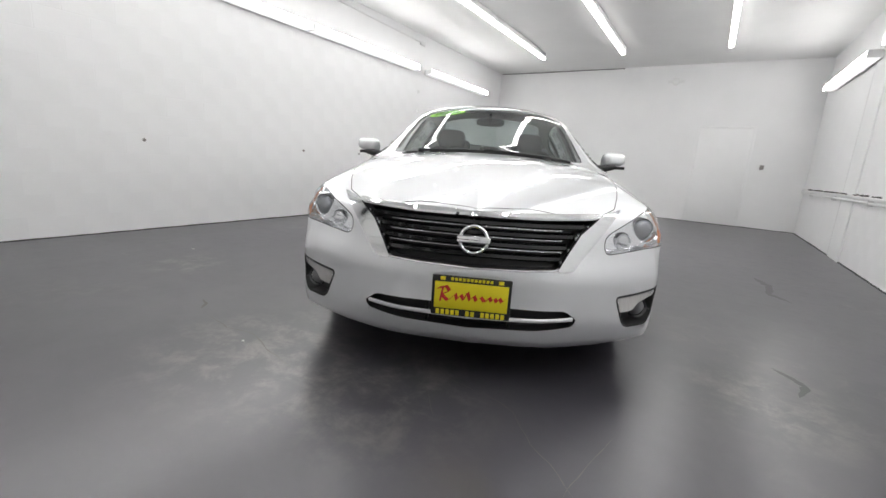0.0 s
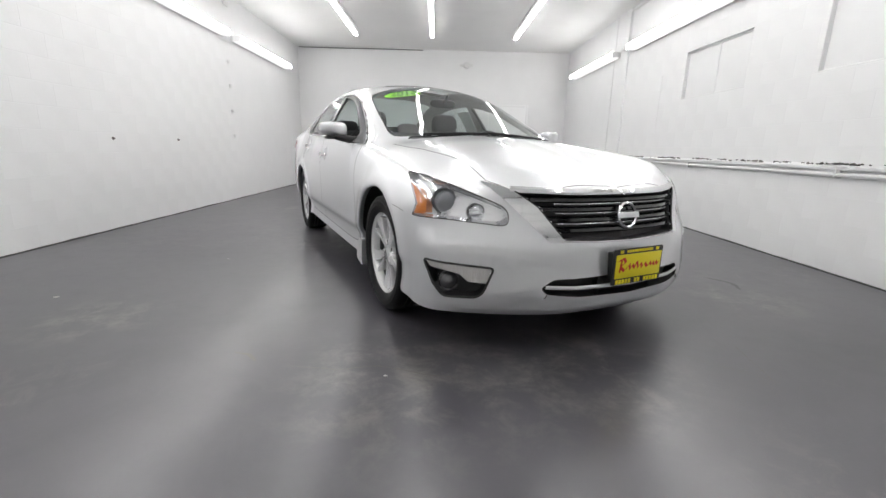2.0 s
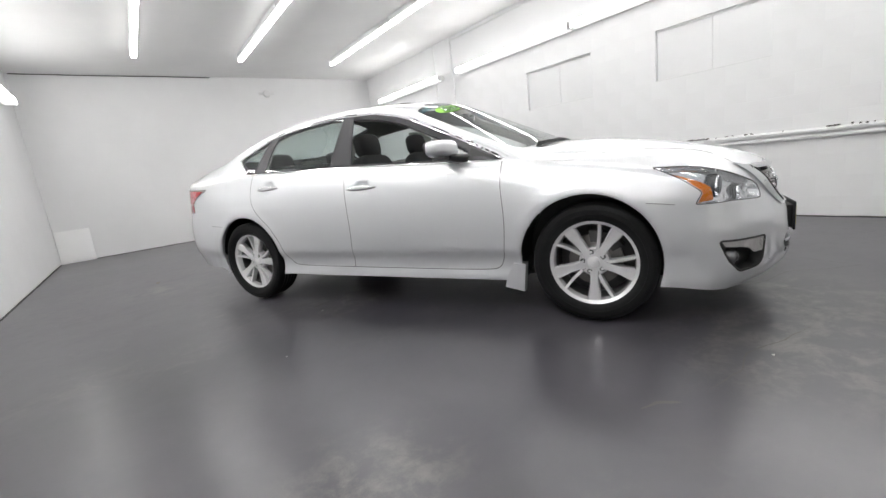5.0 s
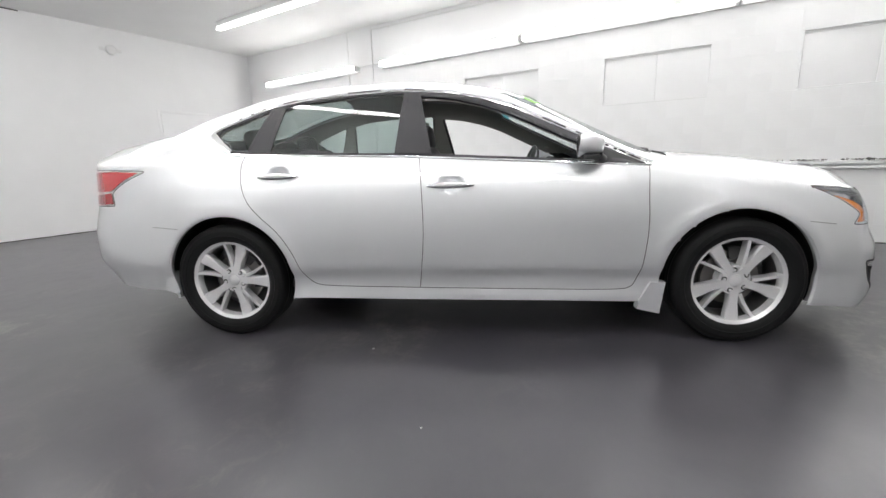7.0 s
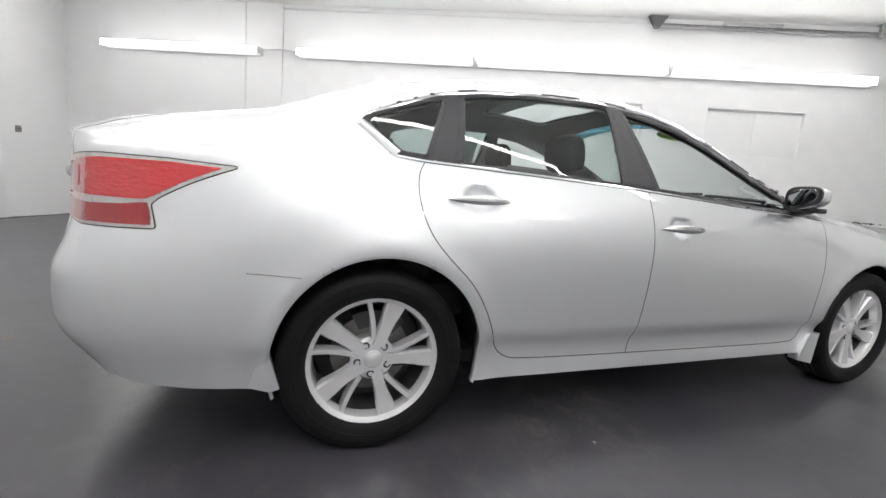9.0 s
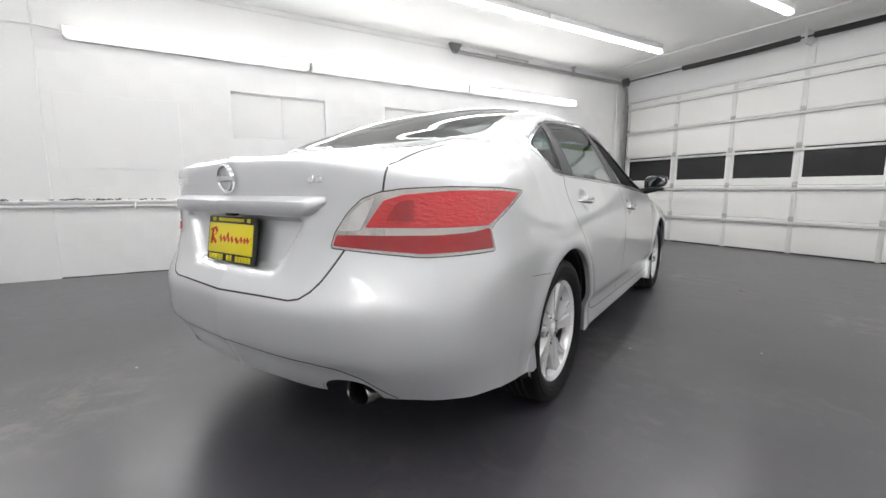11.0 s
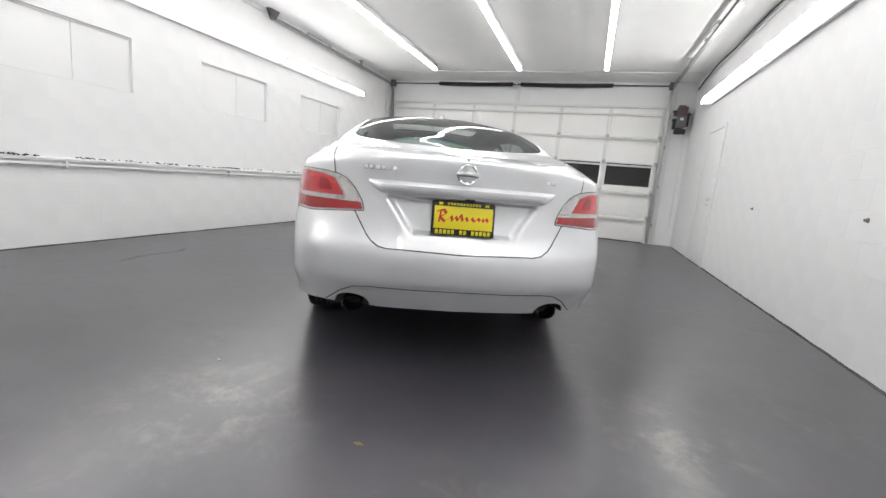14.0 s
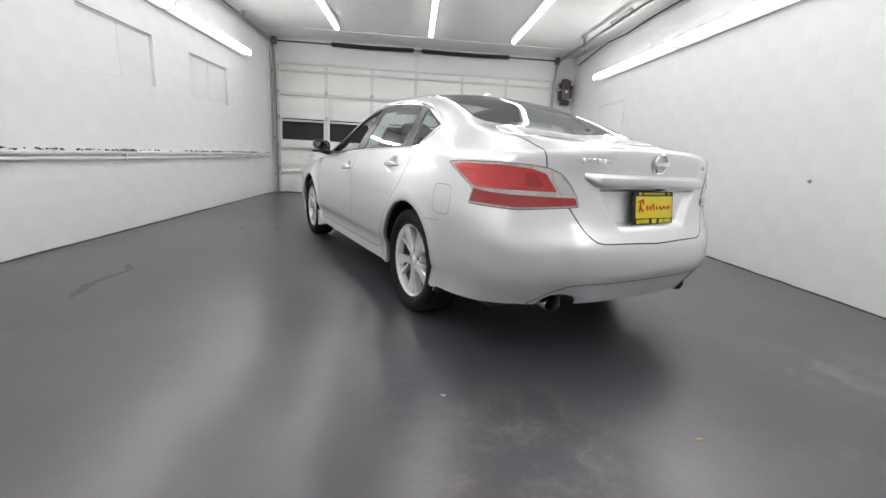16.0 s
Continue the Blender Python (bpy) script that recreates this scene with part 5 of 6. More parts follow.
    for nm, mt, sx, sz, yy, th in (("mirror_rim", M_BLACK, 0.086, 0.050, 0.5385, 0.022), ("mirror_glass", M_MIRROR, 0.068, 0.036, 0.536, 0.006)):
        bm = bmesh.new()
        rings = []
        for dy, k2 in ((th, 1.0), (0.0, 1.0), (-0.001, 0.97)):
            ring = []
            for t in np.linspace(0, 2 * math.pi, 33)[:-1]:
                cx, cz = math.copysign(abs(math.cos(t)) ** 0.6, math.cos(t)), math.copysign(abs(math.sin(t)) ** 0.65, math.sin(t))
                ring.append(bm.verts.new((sd * (0.958 + sx * cx * k2), yy + dy - 0.022 * sx / 0.098 * cx * k2, 1.040 + sz * cz * k2 * (1 - 0.18 * cx) + 0.012 * cx)))
            rings.append(ring)
        for u, v in zip(rings, rings[1:]):
            for j in range(32):
                bm.faces.new((u[j], u[(j + 1) % 32], v[(j + 1) % 32], v[j]))
        bm.faces.new(rings[-1])
        part(nm, bm, mt, mi)
    bm = bmesh.new()
    tube(bm, [(sd * 0.80, 0.70, 0.968), (sd * 0.88, 0.665, 0.975), (sd * 0.95, 0.63, 0.993)], 0.026, 12)
    box(bm, -0.08, 0.06, -0.03, 0.05, -0.012, 0.01, 0.006, pose(sd * 0.955, 0.585, 0.985))
    part("mirror_foot", bm, M_BLACK, mi)
    bm = bmesh.new()
    a = [(0.70, 0.962), (0.70, 1.03), (0.90, 0.945)]
    vs = []
    for y, z in a:
        hit, n = on_body(SIDE, y, z)
        vs.append(bm.verts.new((sd * (hit.x + 0.004), y, z)))
    bm.faces.new(vs)
    part("mirror_sail", bm, M_BLACK, car)

part("fuel_flap", strip(bmesh.new(), SIDE, [tuple(p) for p in rounded([(-1.895, 0.70), (-1.725, 0.70), (-1.725, 0.855), (-1.895, 0.855)], 0.04)], 0.003, 0.0004, True, -1), M_FAINT, car)
# grille, badge and lower intake
gr = part("grille", strip(bmesh.new(), FRONT, [(-0.53, 0.757), (-0.28, 0.750), (0, 0.748), (0.28, 0.750), (0.53, 0.757)], 0.032, 0.010), M_CHROME, car, "chrome-framed black slatted grille")
part("lower_trim", strip(bmesh.new(), FRONT, [(-0.36, 0.546), (-0.2, 0.539), (0, 0.536), (0.2, 0.539), (0.36, 0.546)], 0.010, 0.006), M_CHROME, gr)
WING = rounded([(0.632, 0.786), (0.570, 0.722), (0.516, 0.660), (0.412, 0.540), (0.352, 0.536), (0.348, 0.550), (0.388, 0.612), (0.435, 0.682), (0.50, 0.735), (0.545, 0.764)], 0.008)
for sd in (1, -1):
    decal("wing", FRONT, WING, 0.007, M_CHROME, sd, gr, "chrome grille wing")
    part("wing_edge", strip(bmesh.new(), FRONT, [(0.515, 0.748), (0.435, 0.684), (0.389, 0.614), (0.350, 0.552)], 0.007, 0.010, False, sd), M_GLOSSBLACK, gr)
bowl("grille_backing", "grille_hole", FRONT, 0.05, M_BLACK, 0, gr, 0.98)
for z, half in ((0.712, 0.455), (0.672, 0.415), (0.628, 0.385), (0.584, 0.36)):
    bm, prev = bmesh.new(), None
    for x in np.linspace(-half, half, 31):
        hit, n = on_body(FRONT, x, z)
        y = hit.y - 0.012
        ring = [bm.verts.new(c) for c in ((x, y - 0.03, z + 0.016), (x, y, z + 0.010), (x, y + 0.003, z - 0.004), (x, y - 0.004, z - 0.010), (x, y - 0.03, z - 0.012))]
        if prev:
            for j in range(4):
                bm.faces.new((prev[j], prev[j + 1], ring[j + 1], ring[j]))
        prev = ring
    part("slat", bm, M_GLOSSBLACK, gr)
# thin metal lines laid in to paint the highlights on the black slats
for z in (0.6985, 0.6585, 0.6145):
    bm = strip(bmesh.new(), FRONT, [(-0.36, z), (0.36, z)], 0.004, 0.001)
    bmesh.ops.translate(bm, vec=(0, -0.009, 0), verts=bm.verts)
    part("slat_highlight", bm, M_SLATEDGE, gr)


def emblem(y, z, face, tilt, size=1.0):
    bm = bmesh.new()
    lathe(bm, [(0.048, 0.0), (0.049, 0.008), (0.055, 0.013), (0.062, 0.008), (0.064, 0.0)], 40, "Y")
    box(bm, -0.068, 0.068, 0.002, 0.016, -0.014, 0.014, 0.004)
    return part("emblem", bm, M_CHROME, car, "round chrome emblem", pose(0, y, z, tilt, 0, 0 if face > 0 else 180) @ Matrix.Scale(size, 4))


hit, n = on_body(FRONT, 0, 0.645)
emblem(hit.y - 0.004, 0.645, 1, 12)
hit, n = on_body(REAR, 0, 1.016)
emblem(hit.y, 1.016, -1, math.degrees(math.asin(n.z)), 0.82)
ik = bowl("lower_intake", "intake_hole", FRONT, 0.06, M_BLACK, 0, None, 0.97, "black lower air intake with a silver bar")
bm = strip(bmesh.new(), FRONT, [(-0.432, 0.345), (-0.3, 0.340), (0, 0.338), (0.3, 0.340), (0.432, 0.345)], 0.016, 0.004)
part("intake_bar", bm, M_PAINT, ik)
for x in (-0.17, 0.17):
    bm = bmesh.new()
    hit, n = on_body(FRONT, x, 0.33)
    box(bm, x - 0.006, x + 0.006, hit.y - 0.05, hit.y - 0.015, 0.297, 0.383, 0.002)
    part("intake_strut", bm, M_BLACK, ik)

# shut lines of hood and lid, lower rear bumper edge
for sd in (1, -1):
    part("hood_gap", strip(bmesh.new(), TOP, [(0.0, 2.232), (0.14, 2.228), (0.36, 2.20), (0.53, 2.12), (0.605, 2.04), (0.628, 1.97), (0.655, 1.84), (0.685, 1.6), (0.708, 1.356), (0.712, 1.13)], 0.004, 0.0006, False, sd), M_PGAP, car)
    part("trunk_gap", strip(bmesh.new(), TRUNK, lid_fit([(0, -0.797), (0.37, -0.777), (0.41, -0.765), (0.445, -0.735), (0.47, -0.70), (0.535, -0.58), (0.566, -0.49), (0.605, -0.445), (0.640, -0.40), (0.655, -0.30), (0.665, -0.12)]), 0.0065, 0.0006, False, sd), M_PGAP, car)
    part("valance_edge", strip(bmesh.new(), REAR, [(0, 0.437), (0.25, 0.433), (0.44, 0.436), (0.52, 0.425), (0.59, 0.385), (0.665, 0.318)], 0.006, 0.0006, False, sd), M_GAP2, car)
    # exhaust
    bm = bmesh.new()
    lathe(bm, [(0.037, 0.10), (0.037, -0.01), (0.040, -0.016), (0.044, -0.010), (0.045, 0.12)], 28, "Y")
    ex = part("exhaust_tip", bm, M_TIP, car, "round steel exhaust tip", pose(sd * 0.525, -2.312, 0.312) @ Matrix.Diagonal((1.25, 1, 0.95, 1)))
    bm = bmesh.new()
    lathe(bm, [(0.0375, 0.0), (0.0375, 0.10), (0.001, 0.10)], 28, "Y")
    part("exhaust_bore", bm, M_DARK, ex)
    bm = bmesh.new()
    prev = None
    for t in np.radians(np.linspace(-30, 210, 25)):
        x, z = sd * (0.525 + 0.099 * math.cos(t)), 0.322 + 0.060 * math.sin(t)
        hit, n = on_body(REAR, 0.525 + 0.105 * math.cos(t), max(z + 0.006, 0.31))
        y = hit.y if hit is not None else -2.4
        ring = [bm.verts.new((x, y + 0.004, z)), bm.verts.new((x, -2.2, z)), bm.verts.new((sd * 0.525, -2.2, 0.32))]
        if prev:
            for j in range(2):
                bm.faces.new((prev[j], prev[j + 1], ring[j + 1], ring[j]))
        prev = ring
    part("exhaust_shroud", bm, M_BLACK, car)

# boot garnish, badges and camera
bm, prev = bmesh.new(), None
for x in np.linspace(-0.47, 0.47, 41):
    hit, n = on_body(REAR, x, 0.945)
    k = min(1, (0.47 - abs(x)) / 0.06)
    y0 = hit.y
    ring = [bm.verts.new(c) for c in ((x, y0 + 0.01, 0.958), (x, y0 - 0.004, 0.956), (x, y0 - 0.030 * k - 0.004, 0.946 - 0.006 * k), (x, y0 - 0.032 * k - 0.004, 0.940 - 0.030 * k), (x, y0 - 0.024 * k - 0.003, 0.938 - 0.042 * k), (x, y0 + 0.02, 0.930 - 0.036 * k))]
    if prev:
        for j in range(5):
            bm.faces.new((prev[j], prev[j + 1], ring[j + 1], ring[j]))
    prev = ring
part("boot_garnish", bm, M_PAINT, car, "silver boot lid moulding", angle=50)
bm = bmesh.new()
box(bm, -0.022, 0.022, -0.02, 0.012, -0.012, 0.010, 0.005)
hit, n = on_body(REAR, 0.02, 0.88)
part("rear_camera", bm, M_BLACK, car, "small black reversing camera", pose(0.025, -2.428, 0.898))
for x0, x1, z, n_bar in ((-0.50, -0.335, 1.014, 6), (0.405, 0.465, 1.008, 2)):
    for k in range(n_bar):
        w = (x1 - x0) / n_bar
        hit, n = on_body(REAR, x0 + w * (k + 0.5), z)
        bm = bmesh.new()
        box(bm, -w * 0.36, w * 0.36, -0.004, 0.003, -0.010, 0.010, 0.0015)
        box(bm, -w * 0.36, w * 0.1, -0.0055, -0.003, -0.003, 0.003)
        part("badge_bar", bm, M_CHROME, car, "", pose(hit.x, hit.y, z, -3, 0, -math.degrees(math.atan2(n.x, -n.y)) * -1))


# plates: yellow inserts in black frames, the writing as bars and a brush stroke
def plate(x, y, z, face, tilt):
    th = part("number_plate", box_mesh(-0.158, 0.158, -0.006, 0.006, -0.083, 0.083, 0.006), M_BLACK, car, "yellow dealer plate in a black frame", pose(x, y, z, tilt, 0, 0 if face < 0 else 180))
    th.data.materials[0] = M_BLACK
    part("insert", box_mesh(-0.146, 0.146, -0.0085, -0.004, -0.052, 0.058, 0.002), M_YELLOW, th).data.materials[0] = M_YELLOW
    for zz, x0, x1, n_bar in ((0.071, -0.085, 0.085, 11), (-0.068, -0.14, 0.14, 14)):
        for k in range(n_bar):
            if n_bar == 14 and k in (5, 8):
                continue
            w = (x1 - x0) / n_bar
            hh = 0.006 if n_bar == 11 else 0.0105
            b = part("letter_bar", box_mesh(x0 + w * (k + 0.14), x0 + w * (k + 0.86), -0.0085, -0.005, zz - hh, zz + hh, 0.001), M_YELLOW, th)
            b.data.materials[0] = M_YELLOW
    for sx in (-1, 1):
        b = part("letter_bar", box_mesh(sx * 0.115 - 0.010, sx * 0.115 + 0.010, -0.0085, -0.005, 0.064, 0.078, 0.001), M_YELLOW, th)
        b.data.materials[0] = M_YELLOW
    bm = bmesh.new()
    path = [(-0.132, 0.03), (-0.10, 0.040), (-0.085, 0.022), (-0.118, 0.004), (-0.092, -0.018), (-0.075, -0.004), (-0.062, 0.012), (-0.055, -0.012), (-0.040, 0.010), (-0.028, -0.010), (-0.014, 0.022), (-0.004, -0.010), (0.012, 0.010), (0.022, -0.010), (0.040, 0.008), (0.052, -0.008), (0.062, -0.006), (0.072, 0.010), (0.082, -0.006), (0.094, 0.008), (0.102, -0.008), (0.112, 0.010), (0.122, -0.006), (0.136, 0.010)]
    prev = None
    for a, b in dense(path, 0.006):
        w = 0.0052
        ring = [bm.verts.new(c) for c in ((a - w, -0.0086, b - w), (a + w * 0.3, -0.0096, b + w * 0.2), (a + w, -0.0086, b + w))]
        if prev:
            for j in range(2):
                bm.faces.new((prev[j], prev[j + 1], ring[j + 1], ring[j]))
        prev = ring
    part("brush_stroke", bm, M_INK, th, "red brush stroke")
    bm = bmesh.new()
    tube(bm, [(-0.112, -0.0088, 0.036), (-0.122, -0.0088, -0.022)], 0.0042, 6)
    part("brush_stroke", bm, M_INK, th)
    return th


def box_mesh(x0, x1, y0, y1, z0, z1, bevel=0.0):
    bm = bmesh.new()
    box(bm, x0, x1, y0, y1, z0, z1, bevel)
    return finish(bm, "plate_piece", M_BLACK)


plate(0.0, -2.428, 0.798, -1, -8)
plate(-0.01, 2.387, 0.428, 1, 0)
bm = bmesh.new()
box(bm, -0.13, 0.13, 2.30, 2.381, 0.36, 0.49, 0.004)
part("plate_bracket", bm, M_BLACK, car)


# wheels
def wheel_thing():
    w = part("wheel", finish(lathe_bm([(0.231, 0.080), (0.2355, 0.090), (0.2335, 0.094), (0.226, 0.089), (0.217, 0.083), (0.211, 0.066), (0.209, 0.045)]), "wheel", M_ALLOY), M_ALLOY, car, "silver alloy wheel with five split spokes")
    # barrel split from the bright lip, its colour darkened for the shade behind the spokes
    part("barrel", lathe_bm([(0.232, -0.098), (0.212, -0.08), (0.205, 0.0), (0.2085, 0.046)]), M_BARREL, w, "grey rim barrel coloured dark for the shade in it")
    part("tyre", lathe_bm([(0.232, -0.098), (0.25, -0.108), (0.285, -0.112), (0.312, -0.107), (0.326, -0.095), (0.331, -0.07), (0.3325, 0.0), (0.331, 0.07), (0.326, 0.095), (0.318, 0.104), (0.312, 0.1075), (0.2985, 0.1105), (0.296, 0.1125), (0.272, 0.1125), (0.27, 0.110), (0.255, 0.107), (0.243, 0.100), (0.232, 0.093)], 72), M_RUBBER, w, "black road tyre")
    for r in (-0.05, -0.018, 0.018, 0.05):
        part("groove", lathe_bm([(0.3329, r - 0.004), (0.3329, r + 0.004)], 64), M_DARK, w)
    for k in range(5):
        for d, r0, r1, w0, w1, wide in ((0, 0.050, 0.220, 0.030, 0.0295, True), (27, 0.075, 0.220, 0.011, 0.009, False)):
            bm = bmesh.new()
            rings = []
            for t in np.linspace(0, 1, 9):
                r = r0 + (r1 - r0) * t
                hw = w0 + (w1 - w0) * t if not wide else 0.026 - 0.006 * math.sin(math.pi * min(1, t * 1.3)) + 0.009 * t
                lean = radians(d) * (1 if wide else (1 - 0.25 * (1 - t)))
                f = 0.082 - 0.010 * (1 - t) - 0.004 * math.sin(math.pi * t)
                prof = [(-hw, f - 0.045), (-hw * 1.02, f - 0.010), (-hw * 0.82, f), (hw * 0.82, f), (hw * 1.02, f - 0.010), (hw, f - 0.045)]
                ring = []
                for a, x in prof:
                    ring.append(bm.verts.new((x, r * math.cos(lean) - a * math.sin(lean), r * math.sin(lean) + a * math.cos(lean))))
                rings.append(ring)
            for u, v in zip(rings, rings[1:]):
                for j in range(5):
                    bm.faces.new((u[j], u[j + 1], v[j + 1], v[j]))
            bm.faces.new(rings[-1])
            bmesh.ops.rotate(bm, cent=(0, 0, 0), matrix=Matrix.Rotation(radians(72 * k), 3, "X"), verts=bm.verts)
            part("spoke", bm, M_ALLOY, w, angle=28)
        bm = bmesh.new()
        a = radians(72 * k + 36 + 13)
        cyl(bm, (0.040, 0.057 * math.cos(a), 0.057 * math.sin(a)), (0.070, 0.057 * math.cos(a), 0.057 * math.sin(a)), 0.009, 0.008, 6)
        part("wheel_nut", bm, M_STEEL, w)
        # dark disc that paints in the shade of the nut's recess
        bm = bmesh.new()
        cyl(bm, (0.040, 0.057 * math.cos(a), 0.057 * math.sin(a)), (0.0668, 0.057 * math.cos(a), 0.057 * math.sin(a)), 0.0145, 0.0140, 14)
        part("nut_shade_disc", bm, M_DARK, w)
    part("hub", lathe_bm([(0.001, 0.073), (0.030, 0.073), (0.034, 0.068), (0.074, 0.064), (0.081, 0.056), (0.083, 0.0)], 40), M_ALLOY, w)
    part("hub_cap", lathe_bm([(0.001, 0.0765), (0.023, 0.0755), (0.027, 0.0725)], 24), M_ALLOY, w)
    part("brake_disc", lathe_bm([(0.06, 0.0), (0.145, 0.0), (0.145, -0.022), (0.06, -0.022)], 48), M_DISC, w)
    bm = bmesh.new()
    rings = []
    for t in range(7):
        a0 = radians(-25 + 12 * t)
        rings.append([bm.verts.new(Matrix.Rotation(a0, 3, "X") @ Vector(c)) for c in ((-0.05, 0.105, 0), (0.022, 0.105, 0), (0.022, 0.168, 0), (-0.05, 0.168, 0))])
    for u, v in zip(rings, rings[1:]):
        for j in range(4):
            bm.faces.new((u[j], u[(j + 1) % 4], v[(j + 1) % 4], v[j]))
    bm.faces.new(rings[0])
    bm.faces.new(rings[-1])
    part("brake_calliper", bm, M_DARK, w)
    # dark disc added across the back for the shade seen between the spokes
    part("wheel_back", lathe_bm([(0.20, -0.06), (0.001, -0.06)], 32), M_DARK, w)
    return w


def lathe_bm(profile, n=56):
    bm = bmesh.new()
    lathe(bm, profile, n)
    return bm


w = wheel_thing()
w.matrix_basis = pose(0.775, 1.388, 0.332, 53 + 0, 0, 0)
copy_thing(w, pose(0.775, -1.388, 0.332, 70, 0, 0))
for y, a in ((1.388, 20), (-1.388, 47)):
    copy_thing(w, pose(-0.775, y, 0.332, 0, 0, 180) @ pose(0, 0, 0, a, 0, 0))

# under body and cabin
bm = bmesh.new()
box(bm, -0.70, 0.70, -2.05, 1.95, 0.215, 0.26, 0.02)
part("underbody", bm, M_BLACK, car)
keep_in = [f for f in faces_of("body", "pillar") if P[f][:, 2].mean() > 1.2 or (P[f][:, 2].mean() > 1.04 and -1.55 < P[f][:, 1].mean() < 0.9)]
keep_in = [f for f in keep_in if P[f][:, 1].mean() < 1.0 and P[f][:, 1].mean() > -1.8]
bm = panel(bmesh.new(), keep_in, 0, -0.022)
part("headliner", raw(bm, "headliner", M_LINER), M_LINER, car, "light grey headliner and pillar trim")
lo_in = [f for f in faces_of("front_door", "rear_door", "body") if 0.28 < P[f][:, 2].mean() < 0.93 and -1.3 < P[f][:, 1].mean() < 0.95 and P[f][:, 0].mean() > 0.7]
for sd in (1, -1):
    bm = panel(bmesh.new(), lo_in, sd, -0.06)
    part("door_card", raw(bm, "door_card", M_INNER), M_INNER, car, "dark inner door panel")
    bm = bmesh.new()
    box(bm, 0.70, 0.785, -1.24, 0.80, -0.012, 0.006, 0.004, Matrix.Diagonal((sd, 1, 1, 1)) @ pose(0, 0, 0.975, -3.2, 0, 0))
    part("door_card", bm, M_INNER, car)


def rounded_block(bm, sx, sy, sz, m, e=0.45, n=20):
    vs = bmesh.ops.create_uvsphere(bm, u_segments=n, v_segments=n // 2 + 2, radius=1)["verts"]
    k = lambda c: math.copysign(abs(c) ** e, c)
    for v in vs:
        v.co = Vector((k(v.co.x) * sx, k(v.co.y) * sy, k(v.co.z) * sz))
    bmesh.ops.transform(bm, matrix=m, verts=vs)


for sd in (1, -1):
    st = None
    bm = bmesh.new()
    rounded_block(bm, 0.25, 0.26, 0.09, pose(sd * 0.38, 0.05, 0.47, 4, 0, 0))
    st = part("front_seat", bm, M_CLOTH, car, "charcoal cloth front seat")
    bm = bmesh.new()
    rounded_block(bm, 0.235, 0.075, 0.32, pose(sd * 0.38, -0.29, 0.78, 14, 0, 0))
    for s2 in (-1, 1):
        rounded_block(bm, 0.05, 0.09, 0.26, pose(sd * 0.38 + s2 * 0.20, -0.26, 0.74, 14, 0, 0))
    part("backrest", bm, M_CLOTH, st)
    bm = bmesh.new()
    rounded_block(bm, 0.135, 0.055, 0.095, pose(sd * 0.38, -0.375, 1.165, 8, 0, 0), 0.6)
    part("headrest", bm, M_CLOTH, st)
    for s2 in (-0.05, 0.05):
        bm = bmesh.new()
        cyl(bm, (sd * 0.38 + s2, -0.36, 1.0), (sd * 0.38 + s2, -0.375, 1.12), 0.007, n=8)
        part("post", bm, M_STEEL, st)
bm = bmesh.new()
rounded_block(bm, 0.66, 0.26, 0.10, pose(0, -0.98, 0.50, 4, 0, 0), 0.3)
rs = part("rear_seat", bm, M_CLOTH, car, "charcoal cloth rear bench seat")
bm = bmesh.new()
rounded_block(bm, 0.66, 0.08, 0.31, pose(0, -1.27, 0.80, 20, 0, 0), 0.3)
part("backrest", bm, M_CLOTH, rs)
for x in (-0.38, 0, 0.38):
    bm = bmesh.new()
    rounded_block(bm, 0.13, 0.055, 0.075 if x else 0.05, pose(x, -1.385, 1.14 if x else 1.10, 10, 0, 0), 0.6)
    part("headrest", bm, M_CLOTH, rs)
bm = bmesh.new()
box(bm, -0.66, 0.66, -1.90, -1.37, 1.045, 1.075, 0.01)
part("parcel_shelf", bm, M_INNER, car)
bm = bmesh.new()
box(bm, -0.78, 0.78, -1.3, 1.0, 0.27, 0.32)
part("cabin_floor", bm, M_INNER, car)
bm, prev = bmesh.new(), None
for x in np.linspace(-0.74, 0.74, 25):
    k = 1 - (x / 0.74) ** 2
    hood = 0.018 * math.exp(-(((x + 0.38) / 0.17) ** 2))
    ring = [bm.verts.new(c) for c in ((x, 1.04 + 0.05 * k, 0.93), (x, 0.95 + 0.04 * k, 0.945 + 0.01 * k), (x, 0.70, 0.955 + 0.01 * k + hood), (x, 0.58, 0.93 + hood), (x, 0.55, 0.86), (x, 0.62, 0.68), (x, 0.70, 0.50))]
    if prev:
        for j in range(6):
            bm.faces.new((prev[j], prev[j + 1], ring[j + 1], ring[j]))
    prev = ring
part("dashboard", bm, M_INNER, car, "dark dashboard")
bm = bmesh.new()
box(bm, -0.12, 0.12, -0.25, 0.62, 0.32, 0.60, 0.03)
part("centre_console", bm, M_INNER, car)
bm = bmesh.new()
m = pose(-0.38, 0.40, 0.90, 66, 0, 0)
ring = [m @ Vector((0.185 * math.cos(t), 0.185 * math.sin(t), 0)) for t in np.linspace(0, 2 * math.pi, 41)]
tube(bm, ring, 0.016, 10)
sw = part("steering_wheel", bm, M_INNER, car, "dark steering wheel")
bm = bmesh.new()
rounded_block(bm, 0.075, 0.065, 0.03, m, 0.6)
for a in (0, 180, 270):
    tube(bm, [m @ Vector((0.05 * math.cos(radians(a)), 0.05 * math.sin(radians(a)), 0)), m @ Vector((0.18 * math.cos(radians(a)), 0.18 * math.sin(radians(a)), 0))], 0.014, 8)
part("spokes", bm, M_INNER, sw)
bm = bmesh.new()
cyl(bm, m @ Vector((0, 0, 0)), m @ Vector((0, 0, -0.2)), 0.04)
